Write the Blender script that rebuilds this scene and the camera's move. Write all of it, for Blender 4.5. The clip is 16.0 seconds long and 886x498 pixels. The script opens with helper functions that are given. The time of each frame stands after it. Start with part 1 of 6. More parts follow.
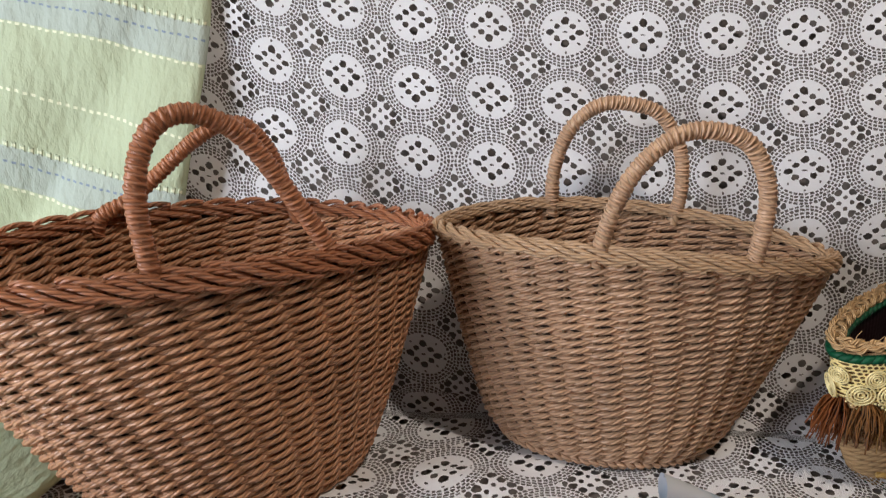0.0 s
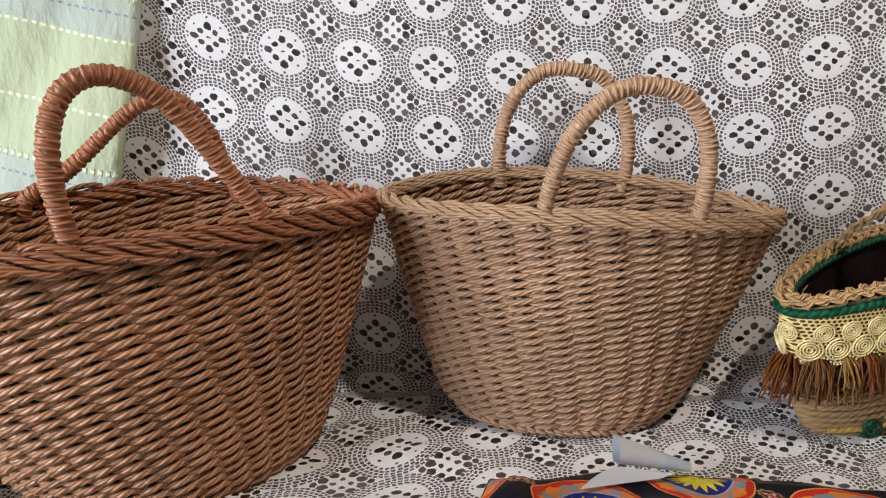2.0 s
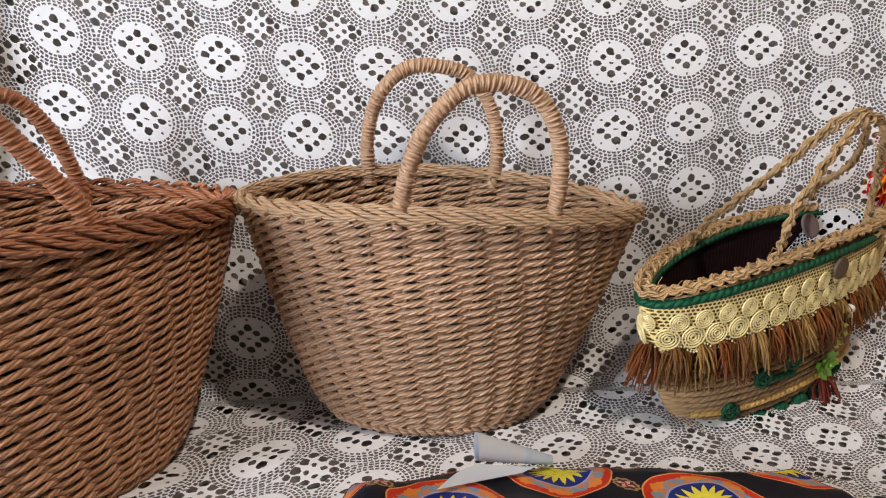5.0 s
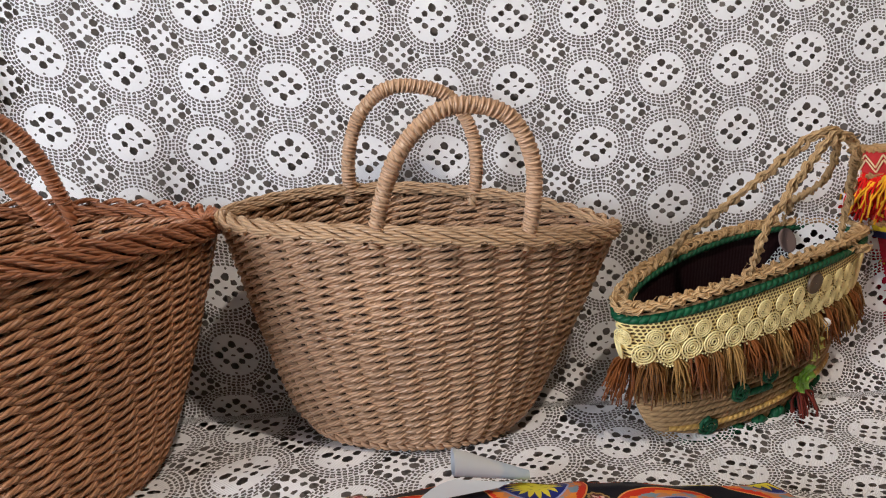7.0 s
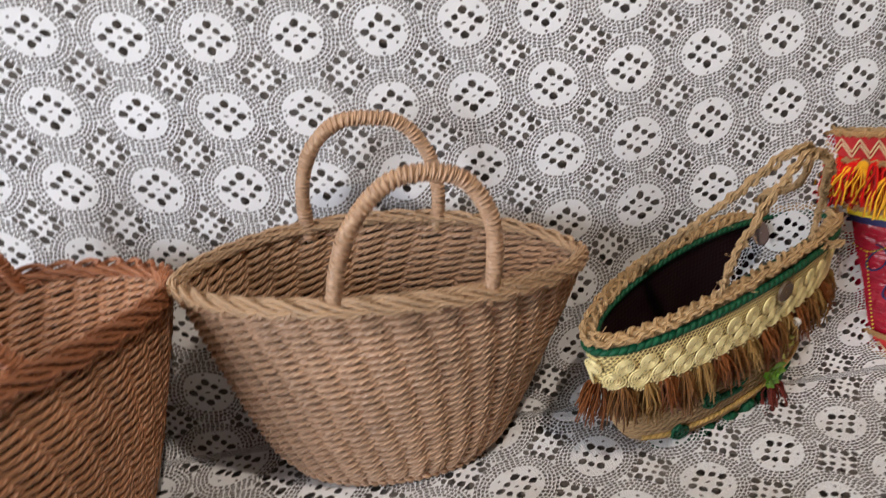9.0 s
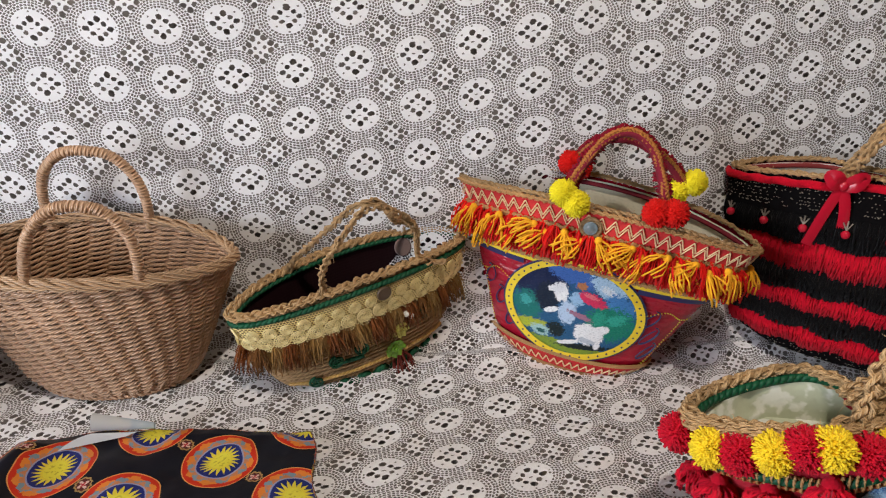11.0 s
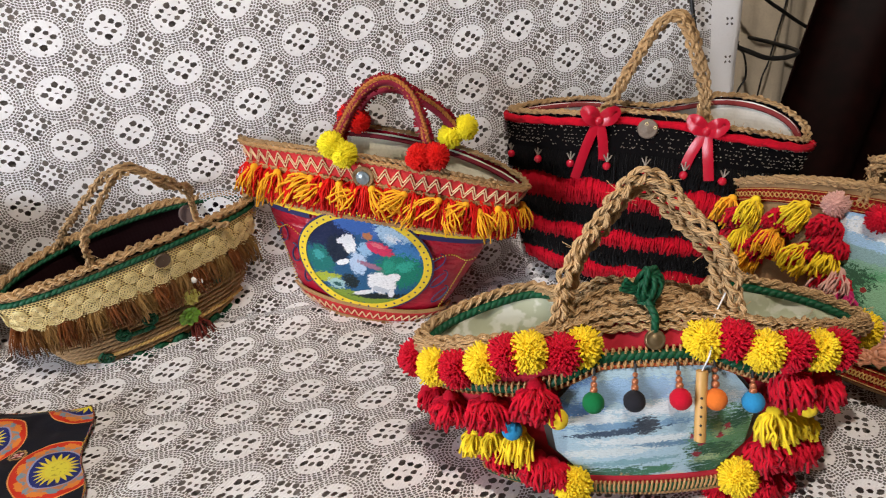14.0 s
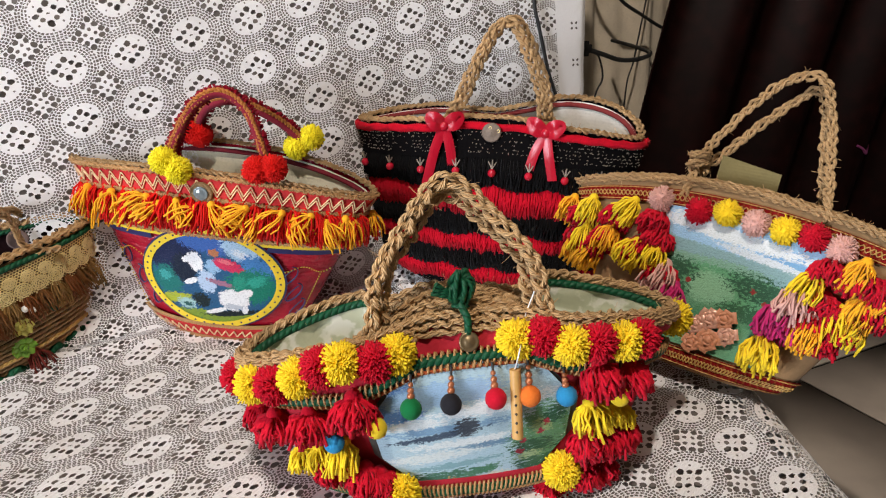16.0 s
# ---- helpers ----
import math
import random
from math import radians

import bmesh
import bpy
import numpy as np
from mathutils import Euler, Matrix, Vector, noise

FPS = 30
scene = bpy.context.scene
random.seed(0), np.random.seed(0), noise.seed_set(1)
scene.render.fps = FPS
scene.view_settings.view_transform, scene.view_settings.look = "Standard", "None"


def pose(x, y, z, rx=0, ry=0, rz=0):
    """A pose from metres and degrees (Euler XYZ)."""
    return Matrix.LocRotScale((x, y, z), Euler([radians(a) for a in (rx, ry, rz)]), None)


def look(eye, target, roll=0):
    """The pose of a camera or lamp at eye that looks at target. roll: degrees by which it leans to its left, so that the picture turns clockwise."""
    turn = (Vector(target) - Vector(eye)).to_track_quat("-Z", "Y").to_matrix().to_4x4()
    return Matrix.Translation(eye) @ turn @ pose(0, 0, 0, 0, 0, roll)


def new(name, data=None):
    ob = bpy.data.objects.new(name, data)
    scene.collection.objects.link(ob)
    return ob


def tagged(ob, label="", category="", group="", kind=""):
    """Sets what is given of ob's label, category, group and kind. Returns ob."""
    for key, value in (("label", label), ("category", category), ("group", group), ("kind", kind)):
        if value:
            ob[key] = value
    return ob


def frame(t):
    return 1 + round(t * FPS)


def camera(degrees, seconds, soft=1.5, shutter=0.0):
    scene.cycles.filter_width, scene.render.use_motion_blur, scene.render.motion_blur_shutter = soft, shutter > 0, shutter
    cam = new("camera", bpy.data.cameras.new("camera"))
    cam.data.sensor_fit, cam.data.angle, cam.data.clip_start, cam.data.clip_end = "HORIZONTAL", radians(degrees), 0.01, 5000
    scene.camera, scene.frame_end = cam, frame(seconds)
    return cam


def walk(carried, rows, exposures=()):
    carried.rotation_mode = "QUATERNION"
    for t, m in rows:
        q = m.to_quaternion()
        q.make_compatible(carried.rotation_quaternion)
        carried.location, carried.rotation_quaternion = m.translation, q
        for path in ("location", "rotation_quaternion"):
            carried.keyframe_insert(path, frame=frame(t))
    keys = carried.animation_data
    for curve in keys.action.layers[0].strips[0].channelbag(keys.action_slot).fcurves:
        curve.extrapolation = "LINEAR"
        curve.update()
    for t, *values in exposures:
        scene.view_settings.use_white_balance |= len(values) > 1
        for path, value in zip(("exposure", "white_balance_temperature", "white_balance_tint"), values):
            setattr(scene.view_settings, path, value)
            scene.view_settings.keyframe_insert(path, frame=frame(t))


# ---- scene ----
cam = camera(67.2, 16.0, 1.1, 0.25)
PATH = [
    (0, (-0.006, 0.017, 0.226), (-0.034, 2.011, 0.082), 2.7),
    (0.5, (-0.004, 0.028, 0.204), (0.003, 2.018, 0.007), 3.0),
    (1, (-0.001, 0.035, 0.201), (0.047, 2.024, -0.005), 2.0),
    (1.5, (0.01, 0.034, 0.204), (0.074, 2.027, 0.053), 1.2),
    (2, (0.014, 0.026, 0.203), (0.073, 2.02, 0.063), 0.7),
    (2.5, (0.017, 0.03, 0.195), (0.087, 2.017, -0.019), 0.6),
    (3, (0.018, 0.026, 0.198), (0.11, 2.017, 0.033), 0.7),
    (3.5, (0.021, 0.026, 0.199), (0.102, 2.017, 0.03), 0.5),
    (4, (0.029, 0.025, 0.201), (0.107, 2.016, 0.036), 0.4),
    (4.5, (0.044, 0.029, 0.202), (0.212, 2.016, 0.043), -0.1),
    (5, (0.065, 0.03, 0.205), (0.333, 2.006, 0.055), -0.3),
    (5.2, (0.067, 0.027, 0.206), (0.354, 2.002, 0.08), -0.2),
    (7.3, (0.08, 0.02, 0.213), (0.345, 1.999, 0.095), -0.8),
    (7.5, (0.08, 0.022, 0.215), (0.332, 2.001, 0.076), -1.1),
    (8, (0.079, 0.024, 0.214), (0.321, 2.005, 0.077), -1.1),
    (8.5, (0.089, 0.05, 0.212), (0.357, 2.023, 0.017), -0.7),
    (9, (0.108, 0.048, 0.325), (0.397, 1.977, -0.116), -4.3),
    (9.5, (0.134, -0.036, 0.451), (0.534, 1.842, -0.11), -6.0),
    (10, (0.219, -0.087, 0.414), (0.631, 1.777, -0.181), 0.1),
    (10.2, (0.281, -0.127, 0.435), (0.568, 1.751, -0.191), 0.7),
    (12.3, (0.496, -0.255, 0.454), (0.782, 1.63, -0.149), 0.8),
    (12.5, (0.515, -0.264, 0.447), (0.811, 1.626, -0.137), 0.3),
    (13, (0.534, -0.278, 0.434), (0.888, 1.597, -0.165), -0.1),
    (13.5, (0.553, -0.275, 0.418), (1.005, 1.556, -0.245), -1.2),
    (14, (0.583, -0.279, 0.421), (1.108, 1.526, -0.263), -1.9),
    (14.5, (0.611, -0.285, 0.418), (1.187, 1.505, -0.261), -2.1),
    (15, (0.64, -0.293, 0.412), (1.305, 1.464, -0.276), -2.7),
    (15.5, (0.661, -0.301, 0.411), (1.364, 1.441, -0.276), -3.0),
    (16, (0.677, -0.309, 0.418), (1.405, 1.428, -0.255), -2.8),
]
walk(cam, [(t, look(eye, target, roll)) for t, eye, target, roll in PATH],
     exposures=((0, -0.24), (2.5, 0.02), (4, 0.08), (5, 0.10), (8, -0.05), (10, -0.06), (12.5, 0.20), (14, 0.30), (16, 0.38)))


# ---- world, window light, lamp ----
world = bpy.data.worlds.new("sky")
scene.world = world
world.use_nodes = True
_n = world.node_tree.nodes
_sky = _n.new("ShaderNodeTexSky")
_sky.sky_type = "NISHITA"
_sky.sun_disc = False
_sky.sun_elevation = radians(35)
_sky.sun_rotation = radians(250)
world.node_tree.links.new(_sky.outputs[0], _n["Background"].inputs[0])
_n["Background"].inputs[1].default_value = 0.1


def lamp(name, kind, m, energy, colour, size=0.1, size_y=None):
    d = bpy.data.lights.new(name, kind)
    d.energy, d.color = energy, colour
    if kind == "AREA":
        d.shape = "RECTANGLE" if size_y else "DISK"
        d.size = size
        if size_y:
            d.size_y = size_y
    elif kind == "POINT":
        d.shadow_soft_size = size
    ob = new(name, d)
    ob.matrix_world = m
    return ob


ROOM_L, ROOM_R, ROOM_B, ROOM_F, FLOOR_Z, CEIL_Z = -1.75, 3.1, 1.15, -2.6, -0.42, 2.15
WIN_Y0, WIN_Y1, WIN_Z0, WIN_Z1 = -1.10, -0.20, -0.15, 0.85
# daylight in the opening of the window in the wall beside the sofa
lamp("window_daylight", "AREA", look((ROOM_L + 0.02, (WIN_Y0 + WIN_Y1) / 2, (WIN_Z0 + WIN_Z1) / 2), (0.3, 0.4, 0.15)), 68, (0.83, 0.885, 1.0), WIN_Y1 - WIN_Y0, WIN_Z1 - WIN_Z0)
# the room's ceiling bulb
lamp("bulb_light", "POINT", Matrix.Translation((0.48, -0.47, 1.70)), 66, (1.0, 0.885, 0.775), 0.035)


# ---- materials ----
class Ex:
    """Arithmetic on shader sockets."""

    def __init__(self, nt, s):
        self.nt, self.s = nt, s

    def op(self, kind, *others):
        n = self.nt.nodes.new("ShaderNodeMath")
        n.operation = kind
        for i, o in enumerate((self, *others)):
            if isinstance(o, Ex):
                self.nt.links.new(o.s, n.inputs[i])
            else:
                n.inputs[i].default_value = o
        return Ex(self.nt, n.outputs[0])

    def __add__(self, o): return self.op("ADD", o)
    def __radd__(self, o): return self.op("ADD", o)
    def __mul__(self, o): return self.op("MULTIPLY", o)
    def __rmul__(self, o): return self.op("MULTIPLY", o)
    def __sub__(self, o): return self.op("SUBTRACT", o)
    def __rsub__(self, o): return (self * -1.0) + o
    def __truediv__(self, o): return self.op("DIVIDE", o)
    def fract(self): return self.op("FRACT")
    def floor(self): return self.op("FLOOR")
    def abs(self): return self.op("ABSOLUTE")
    def sin(self): return self.op("SINE")
    def cos(self): return self.op("COSINE")
    def sqrt(self): return self.op("SQRT")
    def atan2(self, o): return self.op("ARCTAN2", o)
    def lt(self, o): return self.op("LESS_THAN", o)
    def gt(self, o): return self.op("GREATER_THAN", o)
    def max(self, o): return self.op("MAXIMUM", o)
    def min(self, o): return self.op("MINIMUM", o)

    def ramp(self, a, b):
        n = self.nt.nodes.new("ShaderNodeMapRange")
        n.clamp = True
        self.nt.links.new(self.s, n.inputs[0])
        n.inputs[1].default_value, n.inputs[2].default_value = a, b
        return Ex(self.nt, n.outputs[0])


class Mat:
    """A node material with a Principled shader."""

    def __init__(self, name, colour=(0.8, 0.8, 0.8), rough=0.8, metal=0.0, sheen=0.0, spec=0.3):
        self.m = bpy.data.materials.new(name)
        self.m.use_nodes = True
        self.nt = self.m.node_tree
        self.b = self.nt.nodes["Principled BSDF"]
        self.b.inputs["Base Color"].default_value = (*colour, 1)
        self.b.inputs["Roughness"].default_value = rough
        self.b.inputs["Metallic"].default_value = metal
        self.b.inputs["Specular IOR Level"].default_value = spec
        self.b.inputs["Sheen Weight"].default_value = sheen
        self.colour = None
        self.base = colour

    def node(self, kind): return self.nt.nodes.new(kind)

    def uv(self):
        n, s = self.node("ShaderNodeUVMap"), self.node("ShaderNodeSeparateXYZ")
        n.uv_map = "uv"
        self.nt.links.new(n.outputs[0], s.inputs[0])
        self.uvs = n.outputs[0]
        return Ex(self.nt, s.outputs[0]), Ex(self.nt, s.outputs[1])

    def obj(self):
        n, s = self.node("ShaderNodeTexCoord"), self.node("ShaderNodeSeparateXYZ")
        self.nt.links.new(n.outputs["Object"], s.inputs[0])
        return Ex(self.nt, s.outputs[0]), Ex(self.nt, s.outputs[1]), Ex(self.nt, s.outputs[2])

    def noise(self, scale, detail=3.0, on=None, stretch=None):
        n = self.node("ShaderNodeTexNoise")
        n.inputs["Scale"].default_value, n.inputs["Detail"].default_value = scale, detail
        src = on
        if src is None:
            src = self.node("ShaderNodeTexCoord").outputs["Object"]
        if stretch:
            mp = self.node("ShaderNodeMapping")
            mp.inputs["Scale"].default_value = stretch
            self.nt.links.new(src, mp.inputs[0])
            src = mp.outputs[0]
        self.nt.links.new(src, n.inputs["Vector"])
        return Ex(self.nt, n.outputs[0])

    def rand(self):
        return Ex(self.nt, self.node("ShaderNodeObjectInfo").outputs["Random"])

    def island(self):
        return Ex(self.nt, self.node("ShaderNodeNewGeometry").outputs["Random Per Island"])

    def mix(self, fac, colour, under=None):
        """Lay colour over what is there, by fac."""
        n = self.node("ShaderNodeMix")
        n.data_type = "RGBA"
        if isinstance(fac, Ex):
            self.nt.links.new(fac.s, n.inputs[0])
        else:
            n.inputs[0].default_value = fac
        if self.colour is None:
            n.inputs[6].default_value = (*self.base, 1)
        else:
            self.nt.links.new(self.colour, n.inputs[6])
        n.inputs[7].default_value = (*colour, 1)
        self.colour = n.outputs[2]
        return self

    def bump(self, height, dist=0.001, strength=1.0):
        n = self.node("ShaderNodeBump")
        n.inputs["Distance"].default_value, n.inputs["Strength"].default_value = dist, strength
        self.nt.links.new(height.s, n.inputs["Height"])
        self.nt.links.new(n.outputs[0], self.b.inputs["Normal"])
        return self

    def rough(self, e):
        self.nt.links.new(e.s, self.b.inputs["Roughness"])
        return self

    def alpha(self, e):
        self.nt.links.new(e.s, self.b.inputs["Alpha"])
        return self

    def done(self):
        if self.colour is not None:
            self.nt.links.new(self.colour, self.b.inputs["Base Color"])
        return self.m


def shade(c, k): return tuple(min(1.0, x * k) for x in c)


def cord(name, colour, dark=0.55, light=1.3, twist=160.0, rough=0.7, plies=2, sheen=0.0, groove=0.6):
    """Twisted cord: u runs along it in metres, v once round it."""
    m = Mat(name, colour, rough, sheen=sheen, spec=0.3 if rough > 0.5 else 0.55)
    u, v = m.uv()
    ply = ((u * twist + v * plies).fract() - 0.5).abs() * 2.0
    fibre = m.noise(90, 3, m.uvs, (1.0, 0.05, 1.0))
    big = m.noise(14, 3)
    # shade in the grooves between plies, mixed into the cord's colour
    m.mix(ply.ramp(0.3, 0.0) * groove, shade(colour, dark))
    m.mix(big.ramp(0.52, 0.75) * 0.45, shade(colour, light))
    m.mix(big.ramp(0.48, 0.25) * 0.45, shade(colour, dark))
    m.mix(fibre.ramp(0.5, 0.8) * 0.5, shade(colour, light))
    m.mix((m.rand() * 0.25), shade(colour, 0.75))
    m.bump((ply.sqrt() * (groove * 1.3)) + fibre * 0.3, 0.0012, 0.9)
    return m.done()


def yarn(name, colour, light=1.35):
    m = Mat(name, colour, 0.95, sheen=0.06, spec=0.08)
    g = m.noise(500, 2)
    m.mix(m.island() * 0.3, shade(colour, 0.6))
    m.mix(g.ramp(0.45, 0.8) * 0.4, shade(colour, light))
    m.bump(g, 0.0006, 0.6)
    return m.done()


def cloth(name, colour, scale=900, vary=0.25, rough=0.9, sheen=0.04, spec=0.3):
    m = Mat(name, colour, rough, sheen=sheen, spec=spec)
    x, y, z = m.obj()
    weave = ((x * scale * 2).sin() + (z * scale * 2).sin() + (y * scale * 2).sin()) * 0.2
    g = m.noise(18, 4)
    f = m.noise(260, 2)
    m.mix(g.ramp(0.45, 0.75) * vary, shade(colour, 1.35))
    m.mix(g.ramp(0.5, 0.25) * vary, shade(colour, 0.6))
    m.mix(f.ramp(0.5, 0.8) * 0.3, shade(colour, 0.65))
    m.bump(weave + f, 0.0006, 0.5)
    return m.done()


def plain(name, colour, rough=0.5, metal=0.0, spec=0.5, grain=60.0, vary=0.2):
    m = Mat(name, colour, rough, metal, spec=spec)
    g = m.noise(grain, 4)
    m.mix(g.ramp(0.5, 0.8) * vary, shade(colour, 1.4))
    m.mix(g.ramp(0.48, 0.2) * vary, shade(colour, 0.55))
    m.bump(m.noise(grain * 8, 3), 0.0004, 0.3)
    return m.done()


# lace: rows of medallions in a square lattice, with fans of net round each and rosettes between them
LACE_X, LACE_Y = 0.0722, 0.0635


def holes(r, th, r0, n, wr, wa, phase=0.0, square=False):
    g = (th * (n / (2 * math.pi)) + phase).fract() - 0.5
    arc = (g * r * (2 * math.pi / n)) / wa
    rad = (r - r0) / wr
    if square:
        return arc.abs().max(rad.abs()).lt(1.0)
    return (arc * arc + rad * rad).lt(1.0)


def pierce(a, b, spots):
    """Holes at (x, y, half width, half height) in coordinates folded about both axes."""
    h = None
    for cx, cy, rx, ry in spots:
        p, q = (a - cx) / rx, (b - cy) / ry
        e = (p * p + q * q).lt(1.0)
        h = e if h is None else h.max(e)
    return h


def lace_on_back(u, z):
    """Where the drawn pattern of the back's cloth lies: the cloth hangs in a sag, and is pulled up towards the sofa's end."""
    w = max(-0.3, min(1.25, u + 0.075 * (z - 0.33)))
    k = 0.7044 * w ** 3 - 1.482 * w * w + 14.5756 * w + 0.6879 + (u + 0.075 * (z - 0.33) - w) * 13.8
    g = -0.11146 * w ** 3 + 0.31928 * w * w - 0.06961 * w + 0.32495
    return -0.045 + k * LACE_X, 0.331 + (z - g) / 0.0622 * LACE_Y


def lace_on_seat(x, y):
    return -0.045 + (x - 0.535) / 0.0770 * LACE_X, 0.331 + (y - 0.474 - 0.26 * (x - 0.535)) / 0.0675 * LACE_Y


def lace_material(name, edge):
    """edge: where the plain border begins, along the pattern."""
    m = Mat(name, (0.90, 0.89, 0.89), 0.9, sheen=0.1)
    u, v = m.uv()
    border = u.gt(edge)
    wob = m.noise(26, 2, m.uvs)
    wob2 = m.noise(23, 2, m.uvs, (1.0, -1.0, 1.0))
    fine = m.noise(330, 1, m.uvs)
    x = (u + 0.045) / LACE_X + 0.5 + (wob - 0.5) * 0.10 + (fine - 0.5) * 0.035
    y = (v - 0.331) / LACE_Y + 0.5 + (wob2 - 0.5) * 0.10 - (fine - 0.5) * 0.035
    a, b = x.fract() - 0.5, y.fract() - 0.5
    r, th = (a * a + b * b).sqrt(), b.atan2(a)
    h = pierce(a.abs(), b.abs(), ((0, 0.165, 0.052, 0.055), (0.190, 0, 0.058, 0.045), (0.100, 0.085, 0.042, 0.040), (0, 0, 0.030, 0.012),
                                  (0, 0.285, 0.016, 0.018), (0.180, 0.170, 0.016, 0.018), (0.285, 0.03, 0.015, 0.016)))
    for r0, n in ((0.342, 34), (0.388, 40), (0.434, 46), (0.480, 50)):
        h = h.max(holes(r, th, r0, n, 0.0158, 0.0215, 0.3 * (n % 4), True))
    c, d = (x + 0.5).fract() - 0.5, (y + 0.5).fract() - 0.5
    ros = pierce(c.abs(), d.abs(), ((0, 0.255, 0.055, 0.055), (0.090, 0.160, 0.050, 0.052), (0.178, 0.062, 0.050, 0.052), (0.262, 0.0, 0.034, 0.046), (0.082, 0.0, 0.030, 0.034), (0.0, 0.085, 0.028, 0.030)))
    h = h.max(ros * r.gt(0.500))
    # embroidered plain border along the end of the cloth
    e = (v / 0.034).fract() - 0.5
    k = (u - edge - 0.072) / 0.034
    re, te = (e * e + k * k).sqrt(), e.atan2(k)
    eye = holes(re, te, 0.20, 6, 0.08, 0.055)
    e2 = ((v / 0.056).fract() - 0.5)
    k2 = (u - edge - 0.032) / 0.056
    re2, te2 = (e2 * e2 + k2 * k2).sqrt(), e2.atan2(k2)
    eye = eye.max(holes(re2, te2, 0.10, 4, 0.04, 0.03))
    solid = 1.0 - (h * (1.0 - border)).max(eye * border)
    rib = (u * (2 * math.pi / 0.0016)).sin() * (v * (2 * math.pi / 0.0019)).sin()
    g = m.noise(9, 4)
    f = m.noise(420, 3, m.uvs)
    m.mix(g.ramp(0.5, 0.8) * 0.2, (0.76, 0.72, 0.68))
    m.mix(f.ramp(0.5, 0.8) * 0.2, (0.72, 0.70, 0.70))
    m.bump(rib * 0.35 + f * 0.9 + g, 0.0009, 0.8)
    m.alpha(solid)
    return m.done()


M_LACE = lace_material("lace", lace_on_back(1.262, 0.4)[0])
M_LACE_SEAT = lace_material("lace_of_seat", lace_on_seat(1.30, 0.2)[0])
M_SOFA = cloth("sofa_cover", (0.19, 0.165, 0.15), 500, 0.35)
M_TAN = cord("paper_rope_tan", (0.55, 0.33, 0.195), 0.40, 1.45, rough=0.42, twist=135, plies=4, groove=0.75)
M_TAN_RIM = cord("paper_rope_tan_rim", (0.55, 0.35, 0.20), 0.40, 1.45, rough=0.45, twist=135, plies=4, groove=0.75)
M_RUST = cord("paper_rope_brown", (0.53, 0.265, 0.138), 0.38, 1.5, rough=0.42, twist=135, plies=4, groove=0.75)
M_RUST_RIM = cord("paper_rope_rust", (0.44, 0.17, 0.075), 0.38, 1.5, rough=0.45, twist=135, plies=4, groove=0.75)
M_STAKE = plain("stake", (0.20, 0.12, 0.06), 0.8)
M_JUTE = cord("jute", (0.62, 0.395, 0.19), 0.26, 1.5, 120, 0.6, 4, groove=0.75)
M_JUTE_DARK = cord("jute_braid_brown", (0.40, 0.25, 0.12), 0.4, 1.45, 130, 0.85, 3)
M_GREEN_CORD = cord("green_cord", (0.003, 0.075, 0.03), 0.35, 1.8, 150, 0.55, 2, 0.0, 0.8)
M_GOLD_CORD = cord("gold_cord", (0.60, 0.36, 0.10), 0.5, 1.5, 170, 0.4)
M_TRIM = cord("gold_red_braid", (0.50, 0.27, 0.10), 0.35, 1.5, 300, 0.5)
M_YELLOW = yarn("yellow_yarn", (0.95, 0.68, 0.03), 1.1)
M_LEMON = yarn("lemon_yarn", (0.93, 0.79, 0.03), 1.1)
M_ORANGE = yarn("golden_yarn", (0.95, 0.46, 0.025), 1.15)
M_RED = yarn("crimson_yarn", (0.56, 0.008, 0.026))
M_SCARLET = yarn("scarlet_yarn", (0.68, 0.014, 0.010))
M_BROWN_YARN = yarn("brown_yarn", (0.20, 0.085, 0.025), 2.2)
M_PINK = yarn("pale_pink_yarn", (0.72, 0.42, 0.36))
M_FUCHSIA = yarn("fuchsia_yarn", (0.55, 0.03, 0.16))
M_BLACK = yarn("black_yarn", (0.003, 0.0026, 0.003))
M_LINING = cloth("cream_lining", (0.74, 0.72, 0.58), 700, 0.4, 0.6)
def brocade():
    m = Mat("pale_green_brocade", (0.52, 0.55, 0.40), 0.35, spec=0.5, sheen=0.1)
    g, f = m.noise(48, 3), m.noise(16, 2)
    m.mix(g.ramp(0.52, 0.58) * 0.85, (0.80, 0.80, 0.72))
    m.mix(f.ramp(0.55, 0.7) * 0.4, (0.36, 0.38, 0.24))
    m.bump(g + m.noise(12, 3) * 2.0, 0.004, 0.6)
    return m.done()


M_BROCADE = brocade()
M_WHITE_LINING = cloth("white_lining", (0.80, 0.78, 0.72), 700, 0.2, 0.6)
# wine taken almost to black: the shade inside the mouth is in its colour
M_WINE = cloth("shaded_wine_lining", (0.016, 0.003, 0.005), 700, 0.4, 0.6, 0.0)
M_RED_FELT = cloth("red_felt", (0.42, 0.015, 0.03), 400, 0.3)
M_RED_CLOTH = cloth("red_braid_cloth", (0.58, 0.035, 0.035), 600, 0.35)
M_BLACK_FELT = cloth("black_lace_felt", (0.004, 0.0035, 0.004), 400, 0.3, 0.95, 0.0, 0.06)


